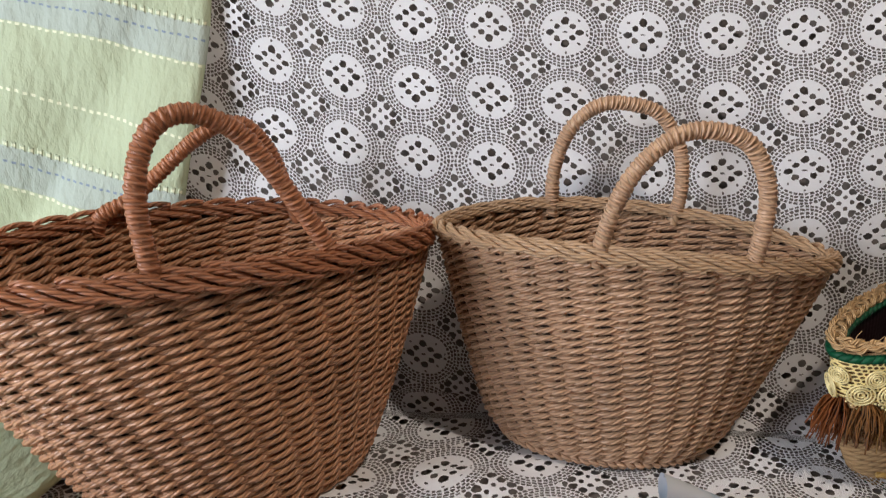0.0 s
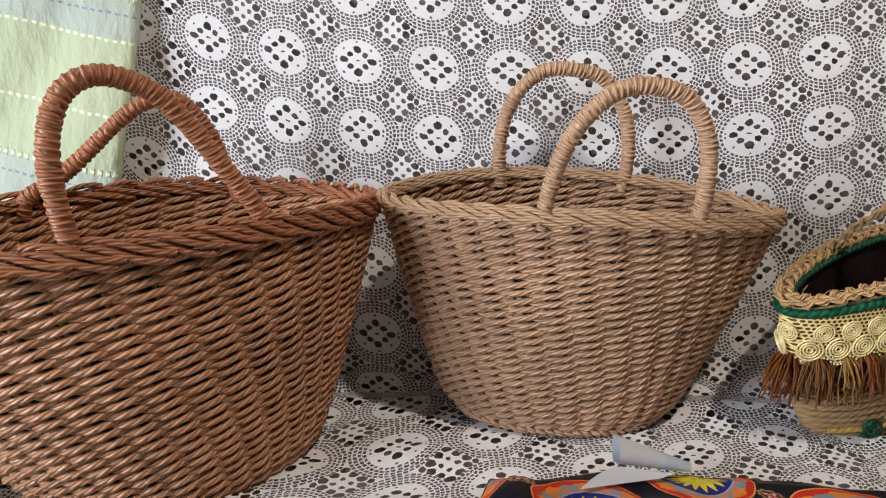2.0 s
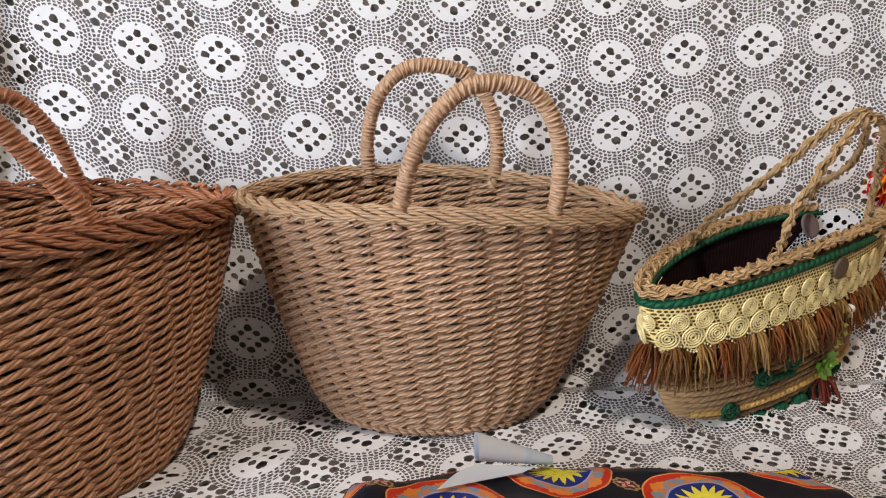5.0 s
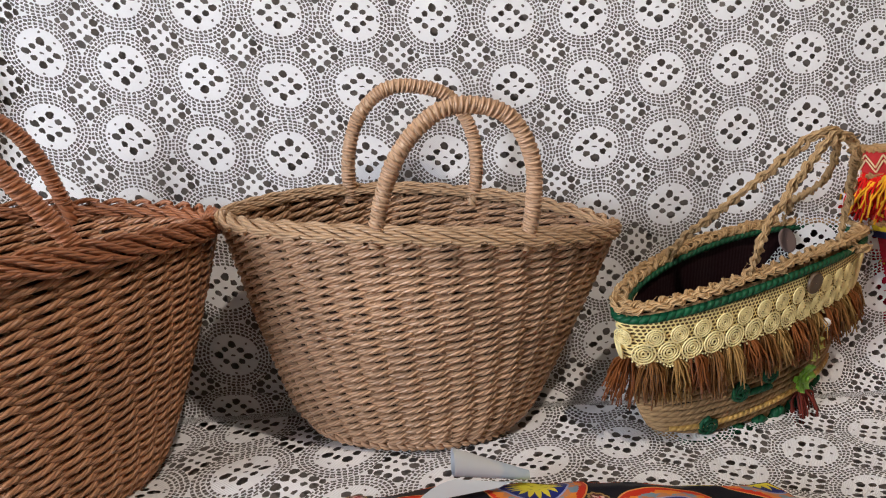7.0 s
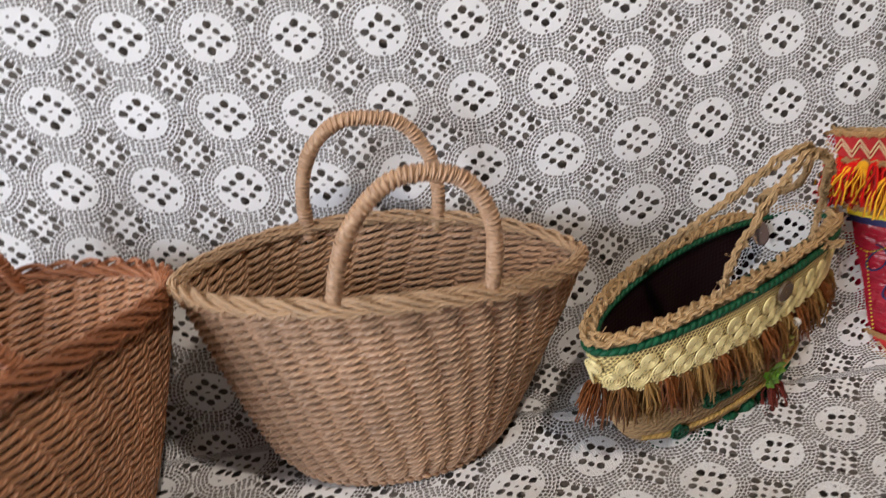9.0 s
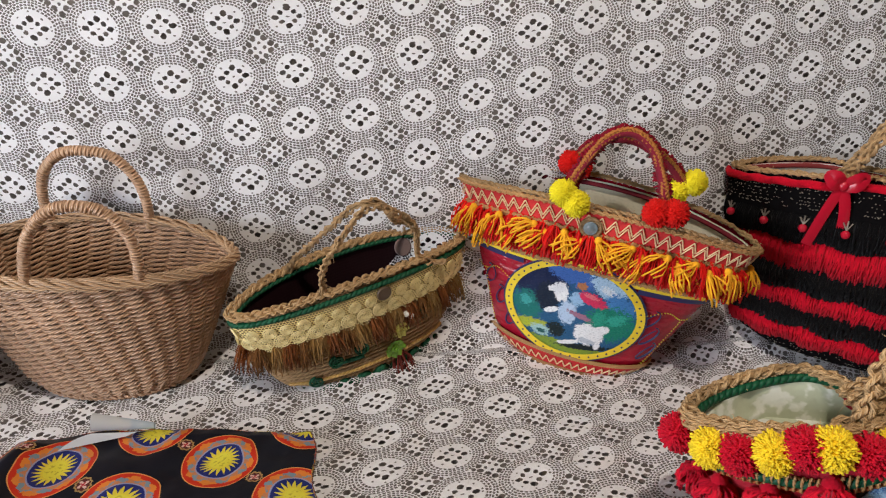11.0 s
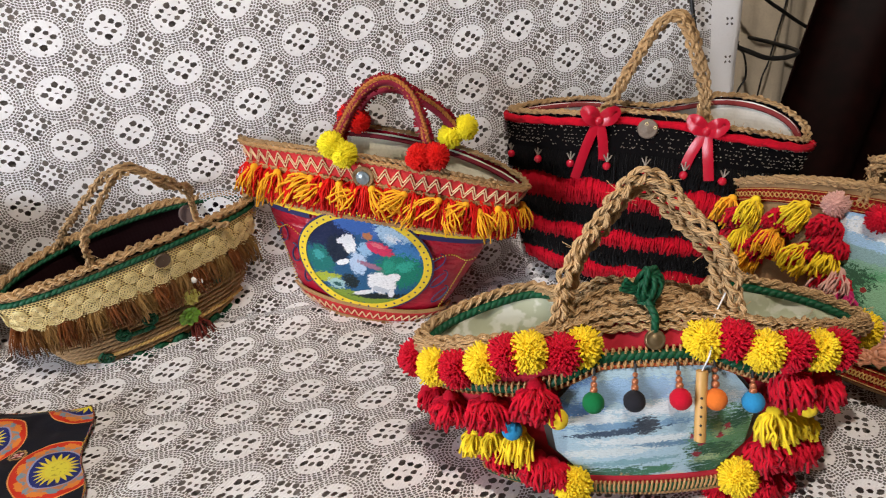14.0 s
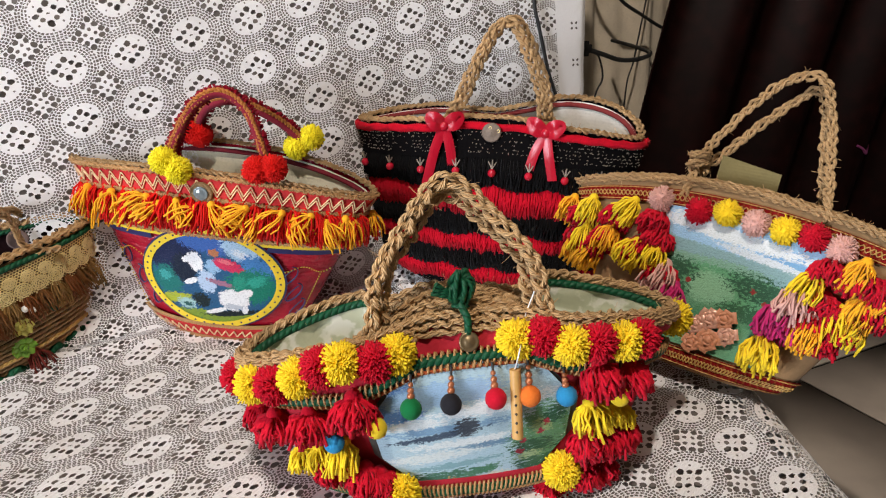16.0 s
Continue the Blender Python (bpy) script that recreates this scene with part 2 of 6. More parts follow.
# ---- mesh helpers ----
class MB:
    """Gathers vertices, faces and uvs for one mesh."""

    def __init__(self):
        self.v, self.f, self.t = [], [], []

    def grid(self, P, uv=None, loop_u=False, loop_v=False, flip=False):
        """P[i][j] points. Quads between them."""
        P = np.asarray(P, float)
        n, k = P.shape[:2]
        o = len(self.v)
        self.v += P.reshape(-1, 3).tolist()
        if uv is None:
            uv = np.stack(np.meshgrid(np.linspace(0, 1, n + loop_u), np.linspace(0, 1, k + loop_v), indexing="ij"), -1)
        uv = np.asarray(uv, float)
        a, b = np.meshgrid(np.arange(n if loop_u else n - 1), np.arange(k if loop_v else k - 1), indexing="ij")
        a, b = a.ravel(), b.ravel()
        ci, cj = np.stack([a, a + 1, a + 1, a], 1), np.stack([b, b, b + 1, b + 1], 1)
        if flip:
            ci, cj = ci[:, ::-1], cj[:, ::-1]
        self.f += (o + (ci % n) * k + cj % k).tolist()
        self.t += uv[np.minimum(ci, len(uv) - 1), np.minimum(cj, uv.shape[1] - 1)].reshape(-1, 2).tolist()
        return self

    def poly(self, pts, uv=None):
        o = len(self.v)
        self.v += [tuple(p) for p in pts]
        self.f.append(list(range(o, o + len(pts))))
        self.t += [tuple(x) for x in uv] if uv is not None else [(p[0], p[2]) for p in pts]
        return self

    def tube(self, pts, r, sides=6, closed=False, caps=True, flat=1.0):
        """A tube along pts; r a number or one for each point."""
        P = np.asarray(pts, float)
        n = len(P)
        R = np.full(n, r, float) if np.isscalar(r) else np.asarray(r, float)
        T = (np.roll(P, -1, 0) - np.roll(P, 1, 0)) if closed else np.gradient(P, axis=0)
        T /= np.linalg.norm(T, axis=1)[:, None] + 1e-12
        N = np.zeros_like(P)
        ref = np.array((0.0, 0.0, 1.0)) if abs(T[0][2]) < 0.9 else np.array((1.0, 0.0, 0.0))
        v = ref - T[0] * ref.dot(T[0])
        for i in range(n):
            v = v - T[i] * v.dot(T[i])
            v /= np.linalg.norm(v) + 1e-12
            N[i] = v
        B = np.cross(T, N)
        a = np.linspace(0, 2 * math.pi, sides, endpoint=False)
        G = P[:, None] + R[:, None, None] * (np.cos(a)[None, :, None] * N[:, None] * flat + np.sin(a)[None, :, None] * B[:, None])
        L = np.concatenate([[0], np.cumsum(np.linalg.norm(np.diff(P, axis=0), axis=1))])
        L = np.append(L, L[-1] + np.linalg.norm(P[0] - P[-1]))
        uv = np.stack(np.meshgrid(L if closed else L[:n], np.linspace(0, 1, sides + 1), indexing="ij"), -1)
        self.grid(G, uv, closed, True, flip=True)
        if caps and not closed:
            for i, rev in ((0, False), (n - 1, True)):
                ring = list(G[i])
                if rev:
                    ring.reverse()
                self.poly(ring, [(0, 0)] * sides)
        return self

    def strands(self, P, r, sides=3):
        """Many thin strands at once: P[i][j] is point j of strand i; r a number or an array like P's first two axes."""
        P = np.asarray(P, float)
        n, k = P.shape[:2]
        R = np.broadcast_to(np.asarray(r, float), (n, k))
        T = np.gradient(P, axis=1)
        T /= np.linalg.norm(T, axis=2, keepdims=True) + 1e-12
        ref = np.where(np.abs(T[:, :1, 2:3]) < 0.9, np.array((0.0, 0.0, 1.0)), np.array((1.0, 0.0, 0.0)))
        N = ref - T * (T * ref).sum(2, keepdims=True)
        N /= np.linalg.norm(N, axis=2, keepdims=True) + 1e-12
        B = np.cross(T, N)
        a = np.linspace(0, 2 * math.pi, sides, endpoint=False)
        G = P[:, :, None] + R[:, :, None, None] * (np.cos(a)[None, None, :, None] * N[:, :, None] + np.sin(a)[None, None, :, None] * B[:, :, None])
        o = len(self.v)
        self.v += G.reshape(-1, 3).tolist()
        i, j, q = np.meshgrid(np.arange(n), np.arange(k - 1), np.arange(sides), indexing="ij")
        at = lambda jj, qq: o + (i * k + jj) * sides + qq % sides
        F = np.stack([at(j, q), at(j, q + 1), at(j + 1, q + 1), at(j + 1, q)], -1).reshape(-1, 4).tolist()
        tip = (o + (np.arange(n)[:, None] * k + k - 1) * sides + np.arange(sides)[None]).tolist()
        self.f += F + tip
        self.t += [(0.0, 0.0)] * (4 * len(F) + sides * n)
        return self

    def ball(self, c, r, seg=12, rings=8, squash=(1, 1, 1)):
        th = np.linspace(0, math.pi, rings + 1)
        ph = np.linspace(0, 2 * math.pi, seg, endpoint=False)
        G = [[(c[0] + r * squash[0] * math.sin(t) * math.cos(p), c[1] + r * squash[1] * math.sin(t) * math.sin(p), c[2] + r * squash[2] * math.cos(t)) for p in ph] for t in th]
        return self.grid(G, None, False, True, flip=True)

    def box(self, lo, hi, bevel=0.0):
        bm = bmesh.new()
        bmesh.ops.create_cube(bm, size=1.0)
        for w in bm.verts:
            w.co = [lo[i] + (w.co[i] + 0.5) * (hi[i] - lo[i]) for i in range(3)]
        if bevel:
            bmesh.ops.bevel(bm, geom=bm.edges[:], offset=bevel, segments=2, affect="EDGES")
        o = len(self.v)
        bm.verts.index_update()
        self.v += [tuple(w.co) for w in bm.verts]
        for fc in bm.faces:
            self.f.append([o + w.index for w in fc.verts])
            n = fc.normal
            k = max(range(3), key=lambda i: abs(n[i]))
            self.t += [tuple(w.co[i] for i in range(3) if i != k) for w in fc.verts]
        bm.free()
        return self

    def mesh(self, name, material, smooth=True):
        me = bpy.data.meshes.new(name)
        me.from_pydata(self.v, [], self.f)
        lay = me.uv_layers.new(name="uv")
        lay.data.foreach_set("uv", np.asarray(self.t, np.float32).ravel())
        if smooth:
            me.shade_smooth()
        me.materials.append(material)
        me.update()
        return me


def part(name, mb, material, parent=None, label="", smooth=True, at=None):
    """Links a gathered mesh (or a shared one) as one object, under a thing or a part."""
    ob = new(name, mb if isinstance(mb, bpy.types.Mesh) else mb.mesh(name, material, smooth))
    if parent is not None:
        ob.parent = parent
    if at is not None:
        ob.matrix_basis = at
    return tagged(ob, label)


def thing(name, m, label, category, group="", kind=""):
    ob = new(name)
    ob.empty_display_size = 0.05
    ob.matrix_world = m
    return tagged(ob, label, category, group, kind)


def standing(rim, h, rx, ry, rz):
    """The pose of a bag whose mouth is centred on rim, h above its foot."""
    m = pose(*rim, rx, ry, rz)
    return m @ Matrix.Translation((0, 0, -h))


def smooth_path(pts, n):
    """Catmull-Rom through pts, n samples."""
    P = np.asarray(pts, float)
    P = np.vstack([2 * P[0] - P[1], P, 2 * P[-1] - P[-2]])
    out = []
    k = len(P) - 3
    for q in np.linspace(0, k - 1e-9, n):
        i = int(q)
        t = q - i
        a, b, c, d = P[i:i + 4]
        out.append(0.5 * (2 * b + (c - a) * t + (2 * a - 5 * b + 4 * c - d) * t * t + (3 * b - a - 3 * c + d) * t ** 3))
    return np.array(out)


def frames_of(P, closed=False, up=(0, 0, 1)):
    T = (np.roll(P, -1, 0) - np.roll(P, 1, 0)) if closed else np.gradient(P, axis=0)
    T /= np.linalg.norm(T, axis=1)[:, None] + 1e-12
    U = np.array(up, float)
    S = np.cross(T, U)
    S /= np.linalg.norm(S, axis=1)[:, None] + 1e-9
    return T, S, np.cross(S, T)


def braid(mb, P, width, r, pitch, closed=False, strands=3, up=(0, 0, 1), sides=5, thick=0.6, wild=0.0, yarns=1):
    """Strands plaited along the path P, each of one cord or of several yarns twisted together."""
    P = np.asarray(P, float)
    T, S, N = frames_of(P, closed, up)
    L = np.concatenate([[0], np.cumsum(np.linalg.norm(np.diff(P, axis=0), axis=1))])
    total = L[-1] + (np.linalg.norm(P[0] - P[-1]) if closed else 0)
    turns = max(1, round(total / pitch))
    for k in range(strands):
        ph = 2 * math.pi * (L / total * turns + k / strands)
        off = S * (np.sin(ph) * width)[:, None] + N * (np.sin(2 * ph) * width * thick * 0.5)[:, None]
        if wild:
            off += np.array([noise.noise_vector(Vector(p) * 90 + Vector((k * 7, 0, 0))) for p in P]) * wild
        if yarns == 1:
            mb.tube(P + off, r, sides, closed)
            continue
        for y in range(yarns):
            a = 2 * math.pi * (L / total * round(total / 0.017) + y / yarns)
            mb.tube(P + off + (S * np.cos(a)[:, None] + N * np.sin(a)[:, None]) * r * 0.56, r * 0.56, 4, closed)
    return mb


class Shell:
    """The body of a bag: cross-sections between an oval foot and a wider oval mouth."""

    def __init__(self, foot, mouth, h, bow=0.8, point=1.0, dip=0.0, wave=0.0, round_foot=0.12):
        self.a0, self.b0 = foot
        self.a1, self.b1 = mouth
        self.h, self.bow, self.point, self.dip, self.wave, self.rf, self.pinch = h, bow, point, dip, wave, round_foot, 0.0
        self.shift, self.lift = 0.0, 0.0

    def at(self, t, v, off=0.0):
        """Point at angle t (front is -pi/2) and height share v."""
        k = max(0.0, v) ** self.bow
        tuck = 1.0
        if self.rf and v < self.rf:
            tuck = 0.80 + 0.20 * math.sqrt(max(0.0, 1 - (1 - v / self.rf) ** 2))
        a = (self.a0 + (self.a1 - self.a0) * k) * tuck + off
        b = (self.b0 + (self.b1 - self.b0) * k) * tuck + off
        c, s = math.cos(t), math.sin(t)
        p = 1 + (self.point - 1) * v
        y = b * math.copysign(abs(s) ** p, s)
        if self.pinch:
            g = math.exp(-(c / 0.36) ** 4) * max(0.0, v - 0.62) / 0.38
            y *= 1 - g * (self.pinch if s > 0 else 0.45)
        z = v * self.h - self.dip * c * c * v * v + self.wave * v * math.sin(3 * t + 1) + 2.0 * self.lift * v ** 3 * max(0.0, s) * max(0.0, c)
        return np.array((a * c + self.shift * (1 - v), y, z))

    def front(self, s, v, off=0.0):
        """s from -1 (left end) to 1 (right end) along the front."""
        t = math.asin(max(-1.0, min(1.0, s))) * 0.85 + s * math.pi / 2 * 0.15
        if abs(s) > 1:
            t += math.copysign((abs(s) - 1) * 2.0, s)
        return self.at(-math.pi / 2 + t, v, off)

    def normal(self, s, v):
        e = 0.01
        du = self.front(s + e, v) - self.front(s - e, v)
        dv = self.front(s, min(1, v + e)) - self.front(s, max(0, v - e))
        n = np.cross(du, dv)
        return n / (np.linalg.norm(n) + 1e-9)

    def ring(self, v, n, off=0.0):
        return np.array([self.at(2 * math.pi * i / n, v, off) for i in range(n)])

    def wall(self, mb, v0, v1, n=64, k=16, off=0.0, t0=0.0, t1=None, uv_scale=1.0):
        whole = t1 is None
        ts = np.linspace(0, 2 * math.pi, n, endpoint=False) if whole else np.linspace(t0, t1, n)
        G = [[self.at(t, v, off) for v in np.linspace(v0, v1, k)] for t in ts]
        uv = [[(p[0], p[2]) for p in row] for row in G]
        if whole:
            uv.append(uv[0])
        return mb.grid(G, uv, whole)

    def floor(self, mb, off=0.0, z=0.004):
        R = self.ring(0.0, 40, off)
        G = [[tuple(p * np.array((k, k, 1)) + np.array((0, 0, z))) for k in (0.02, 0.5, 1.0)] for p in R]
        return mb.grid(G, None, True)

    def band(self, mb, s0, s1, v0, v1, n=40, k=4, off=0.002, thick=0.0015):
        """A strip laid on the front; v0 and v1 numbers or functions of s."""
        f0 = v0 if callable(v0) else (lambda s: v0)
        f1 = v1 if callable(v1) else (lambda s: v1)
        outer, inner, uv = [], [], []
        for s in np.linspace(s0, s1, n):
            vs = np.linspace(f0(s), f1(s), k)
            outer.append([self.front(s, v, off) for v in vs])
            uv.append([(p[0], p[2]) for p in outer[-1]])
        mb.grid(outer, uv)
        for edge in (0, -1):
            top = [row[edge] for row in outer]
            low = [self.front(s, (f0 if edge == 0 else f1)(s), off - thick) for s in np.linspace(s0, s1, n)]
            mb.grid([low, top] if edge == 0 else [top, low])
        return mb


def tassel(mb, p, d, length, r, strands=16, spread=0.6, rng=random, ply=None):
    """A yarn tassel hanging from p in direction d."""
    p, d = np.asarray(p, float), np.asarray(d, float)
    d /= np.linalg.norm(d)
    x = np.cross(d, (0.3, 1, 0.2))
    x /= np.linalg.norm(x)
    y = np.cross(d, x)
    mb.ball(p, r * 0.50, 7, 5)
    S = []
    for i in range(strands):
        a = rng.uniform(0, 2 * math.pi)
        q = math.sqrt(rng.random()) * r
        L = length * rng.uniform(0.62, 1.08)
        o = x * math.cos(a) + y * math.sin(a)
        k = np.array([rng.uniform(-1, 1) for _ in range(9)]).reshape(3, 3) * r * 0.16
        S.append((p + o * q * 0.35, p + d * L * 0.25 + o * q * (0.75 + 0.35 * spread) + k[0], p + d * L * 0.62 + o * q * (0.85 + 0.65 * spread) + k[1], p + d * L + o * q * (0.75 + 0.8 * spread) + k[2] * 1.6))
    return mb.strands(S, ply or min(0.0017, max(0.0012, r * 0.11)))


def pompom(mb, c, r, strands=150, squash=(1, 1, 1), rng=random, tidy=0.90):
    c = np.asarray(c, float)
    mb.ball(c, r * (0.82 if tidy < 0.95 else 0.93), 14, 10, squash)
    gen = np.random.default_rng(rng.randrange(10 ** 6))
    z, a = gen.uniform(-1, 1, strands), gen.uniform(0, 2 * math.pi, strands)
    k = np.sqrt(1 - z * z)
    d = np.stack([k * np.cos(a), k * np.sin(a), z], 1) * np.array(squash)
    j = gen.uniform(-0.15, 0.15, (strands, 3))
    end = c + (d + j) * r * gen.uniform(tidy, 1.05, (strands, 1))
    return mb.strands(np.stack([c + d * r * 0.6, end], 1), np.array([[r * 0.055, r * 0.06]]))


def frizz(mb, P, spread, count, rng=random):
    """Loose fibres standing off a cord."""
    gen = np.random.default_rng(rng.randrange(10 ** 6))
    p = np.asarray(P, float)[gen.integers(0, len(P), count)]
    d, e = gen.uniform(-1, 1, (count, 3)), gen.uniform(-1, 1, (count, 3))
    d /= np.linalg.norm(d, axis=1, keepdims=True) + 1e-6
    return mb.strands(np.stack([p + d * spread * 0.6, p + d * spread * 1.3 + e * spread * 0.5, p + d * spread * 1.7 + e * spread * 1.2], 1), 0.00022)


# ---- room ----
def room():
    M_WALL = plain("beige_wall", (0.12, 0.10, 0.08), 0.9, grain=6, vary=0.25)
    M_CEIL = plain("ceiling_paint", (0.24, 0.22, 0.19), 0.9, grain=5)
    M_TILE = plain("floor_tile", (0.55, 0.48, 0.41), 0.35, grain=9, vary=0.4)
    M_GROUT = plain("grout", (0.035, 0.03, 0.028), 0.9)
    t = 0.12
    fl = tagged(part("floor", MB().box((ROOM_L - t, ROOM_F - t, FLOOR_Z - 0.1), (ROOM_R + t, ROOM_B + t, FLOOR_Z - 0.004)), M_GROUT), "dark grout bed under large beige floor tiles", "floor", kind="structure")
    size, gap = 0.40, 0.009
    tile = MB().box((gap / 2, gap / 2, -0.004), (size - gap / 2, size - gap / 2, 0.003), 0.0015).mesh("floor_tile", M_TILE)
    for i in range(int((ROOM_R - 1.2) / size) + 1):
        for j in range(int((ROOM_B - ROOM_F) / size) + 1):
            part("floor_tile", tile, None, fl, at=Matrix.Translation((1.135 + i * size, ROOM_F + 0.03 + j * size, FLOOR_Z)))
    tagged(part("ceiling", MB().box((ROOM_L - t, ROOM_F - t, CEIL_Z), (ROOM_R + t, ROOM_B + t, CEIL_Z + 0.1)), M_CEIL), "dull cream painted ceiling", "ceiling", kind="structure")
    tagged(part("wall_north", MB().box((ROOM_L - t, ROOM_B, FLOOR_Z), (ROOM_R + t, ROOM_B + t, CEIL_Z)), M_WALL), "beige painted wall behind the sofa", "wall", kind="structure")
    tagged(part("wall_south", MB().box((ROOM_L - t, ROOM_F - t, FLOOR_Z), (ROOM_R + t, ROOM_F, CEIL_Z)), M_WALL), "beige painted wall", "wall", kind="structure")
    tagged(part("wall_east", MB().box((ROOM_R, ROOM_F, FLOOR_Z), (ROOM_R + t, ROOM_B, CEIL_Z)), M_WALL), "beige painted wall", "wall", kind="structure")
    w = MB()
    w.box((ROOM_L - t, ROOM_F, FLOOR_Z), (ROOM_L, ROOM_B, WIN_Z0)).box((ROOM_L - t, ROOM_F, WIN_Z1), (ROOM_L, ROOM_B, CEIL_Z))
    w.box((ROOM_L - t, ROOM_F, WIN_Z0), (ROOM_L, WIN_Y0, WIN_Z1)).box((ROOM_L - t, WIN_Y1, WIN_Z0), (ROOM_L, ROOM_B, WIN_Z1))
    tagged(part("wall_west", w, M_WALL), "beige painted wall with a window opening", "wall", kind="structure")


room()


# ---- sofa and its lace cover ----
RISE = 0.20


def back_y(x): return 0.640 - 0.030 * x


def end_x(y): return min(1.315, 1.165 + 0.40 * y)


def profile(x, q):
    """The cover's section across the sofa; q metres along it from the top of the back."""
    yb = back_y(x)
    top, foot, fore = 0.74, 0.0234, -0.05
    drop = top - foot - 0.05
    if q < drop:
        return yb, top - q
    q -= drop
    arc = 0.085
    if q < arc:
        a = q / arc * math.radians(76)
        return yb - 0.056 * (1 - math.cos(a)), foot + 0.05 - 0.054 * math.sin(a)
    q -= arc
    y = yb - 0.0425 - q
    if y > fore:
        s = max(0.0, y - 0.455)
        return y, RISE * s * s / (s + 0.05)
    over = fore - y
    if over < 0.06:
        a = over / 0.06 * math.pi / 2
        return fore - 0.04 * math.sin(a), -0.04 * (1 - math.cos(a))
    return fore - 0.04, -0.04 - (over - 0.06)


def wrinkle(x, y, z):
    p = Vector((x * 7, y * 9, z * 7))
    w = noise.noise(p) * 0.004 + noise.noise(p * 2.7) * 0.0022
    if z < 0.06:
        w += 0.004 * max(0.0, noise.noise(Vector((x * 14 + y * 9, y * 20, 3.0)))) * (1.6 if x < 0.1 else 0.7)
    return w


def sofa():
    fore, top = -0.05, 0.74
    root = thing("sofa", Matrix.Identity(4), "broad sofa hidden under a white lace cover", "sofa")
    # body under the cloth
    seat, back = MB(), MB()
    xs = np.linspace(-1.25, 1.315, 40)
    G, H = [], []
    for x in xs:
        yb = back_y(x)
        row = [(x, yb + 0.2, -0.05), (x, yb + 0.03, -0.03)]
        for y in np.linspace(yb, fore, 24):
            s = max(0.0, y - 0.455)
            row.append((min(x, end_x(y) - 0.006), y, RISE * s * s / (s + 0.05) - 0.010))
        row += [(min(x, end_x(fore)), fore - 0.025, -0.05), (min(x, end_x(fore)), fore - 0.025, FLOOR_Z + 0.03), (x, yb + 0.2, FLOOR_Z + 0.03)]
        G.append(row)
        H.append([(x, yb + 0.012, -0.04), (x, yb + 0.010, 0.3), (x, yb + 0.010, top - 0.03), (x, yb + 0.05, top - 0.008), (x, yb + 0.16, top - 0.02), (x, yb + 0.2, -0.04)])
    seat.grid(G).poly(G[-1]).poly(G[0][::-1])
    back.grid(H).poly(H[-1]).poly(H[0][::-1])
    part("seat", seat, M_SOFA, root)
    part("backrest", back, M_SOFA, root)
    for x in (-1.15, 1.05):
        for y in (0.05, 0.75):
            part("leg", MB().tube([(x, y, FLOOR_Z - 0.001), (x, y, FLOOR_Z + 0.05)], [0.02, 0.028], 10), M_STAKE, root)
    # cover
    qs = np.concatenate([np.linspace(0, 0.64, 60), np.linspace(0.65, 1.55, 130)])
    xs = np.linspace(-1.2, 1.75, 300)
    G, UV = [], []
    cut = 72
    for u in xs:
        row, uvr = [], []
        for q in qs:
            y, z = profile(min(u, 1.315), q)
            e = end_x(y) if q > 0.70 else 1.315
            x = u
            w = wrinkle(u, y, z)
            on_back = q < 0.70
            if u > e:
                o = u - e
                if on_back:
                    x, y = e + 0.004 * math.sin(min(o / 0.012, 1.57)), y + o * 0.95
                    y = min(y, back_y(1.3) + 0.19)
                else:
                    a = min(o / 0.05, math.pi / 2)
                    x, z = e + 0.032 * math.sin(a), z - 0.032 * (1 - math.cos(a)) - max(0, o - 0.0785)
                    w *= 0.5
            if on_back:
                y -= w
            else:
                z += w
            row.append((x, y, max(z, FLOOR_Z + 0.01)))
            uvr.append(lace_on_back(u, 0.74 - q) if len(row) <= cut else lace_on_seat(u, back_y(min(u, 1.315)) - 0.0425 - (q - 0.7516)))
        G.append(row)
        UV.append(uvr)
    cover = thing("lace_cover", Matrix.Identity(4), "white crocheted lace cover with round medallions draped over the sofa", "lace cover")
    part("back_drape", MB().grid([g[:cut + 1] for g in G], [g[:cut + 1] for g in UV], flip=True), M_LACE, cover)
    part("seat_drape", MB().grid([g[cut:] for g in G], [[lace_on_seat(u, back_y(min(u, 1.315)) - 0.0425 - (qs[cut] - 0.7516))] + g[cut + 1:] for u, g in zip(xs, UV)], flip=True), M_LACE_SEAT, cover)


sofa()


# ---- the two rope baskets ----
# near-black colour of the added sheets that put shade into weave gaps
M_GAP_SHADE = plain("gap_shade", (0.030, 0.015, 0.008), 0.9)

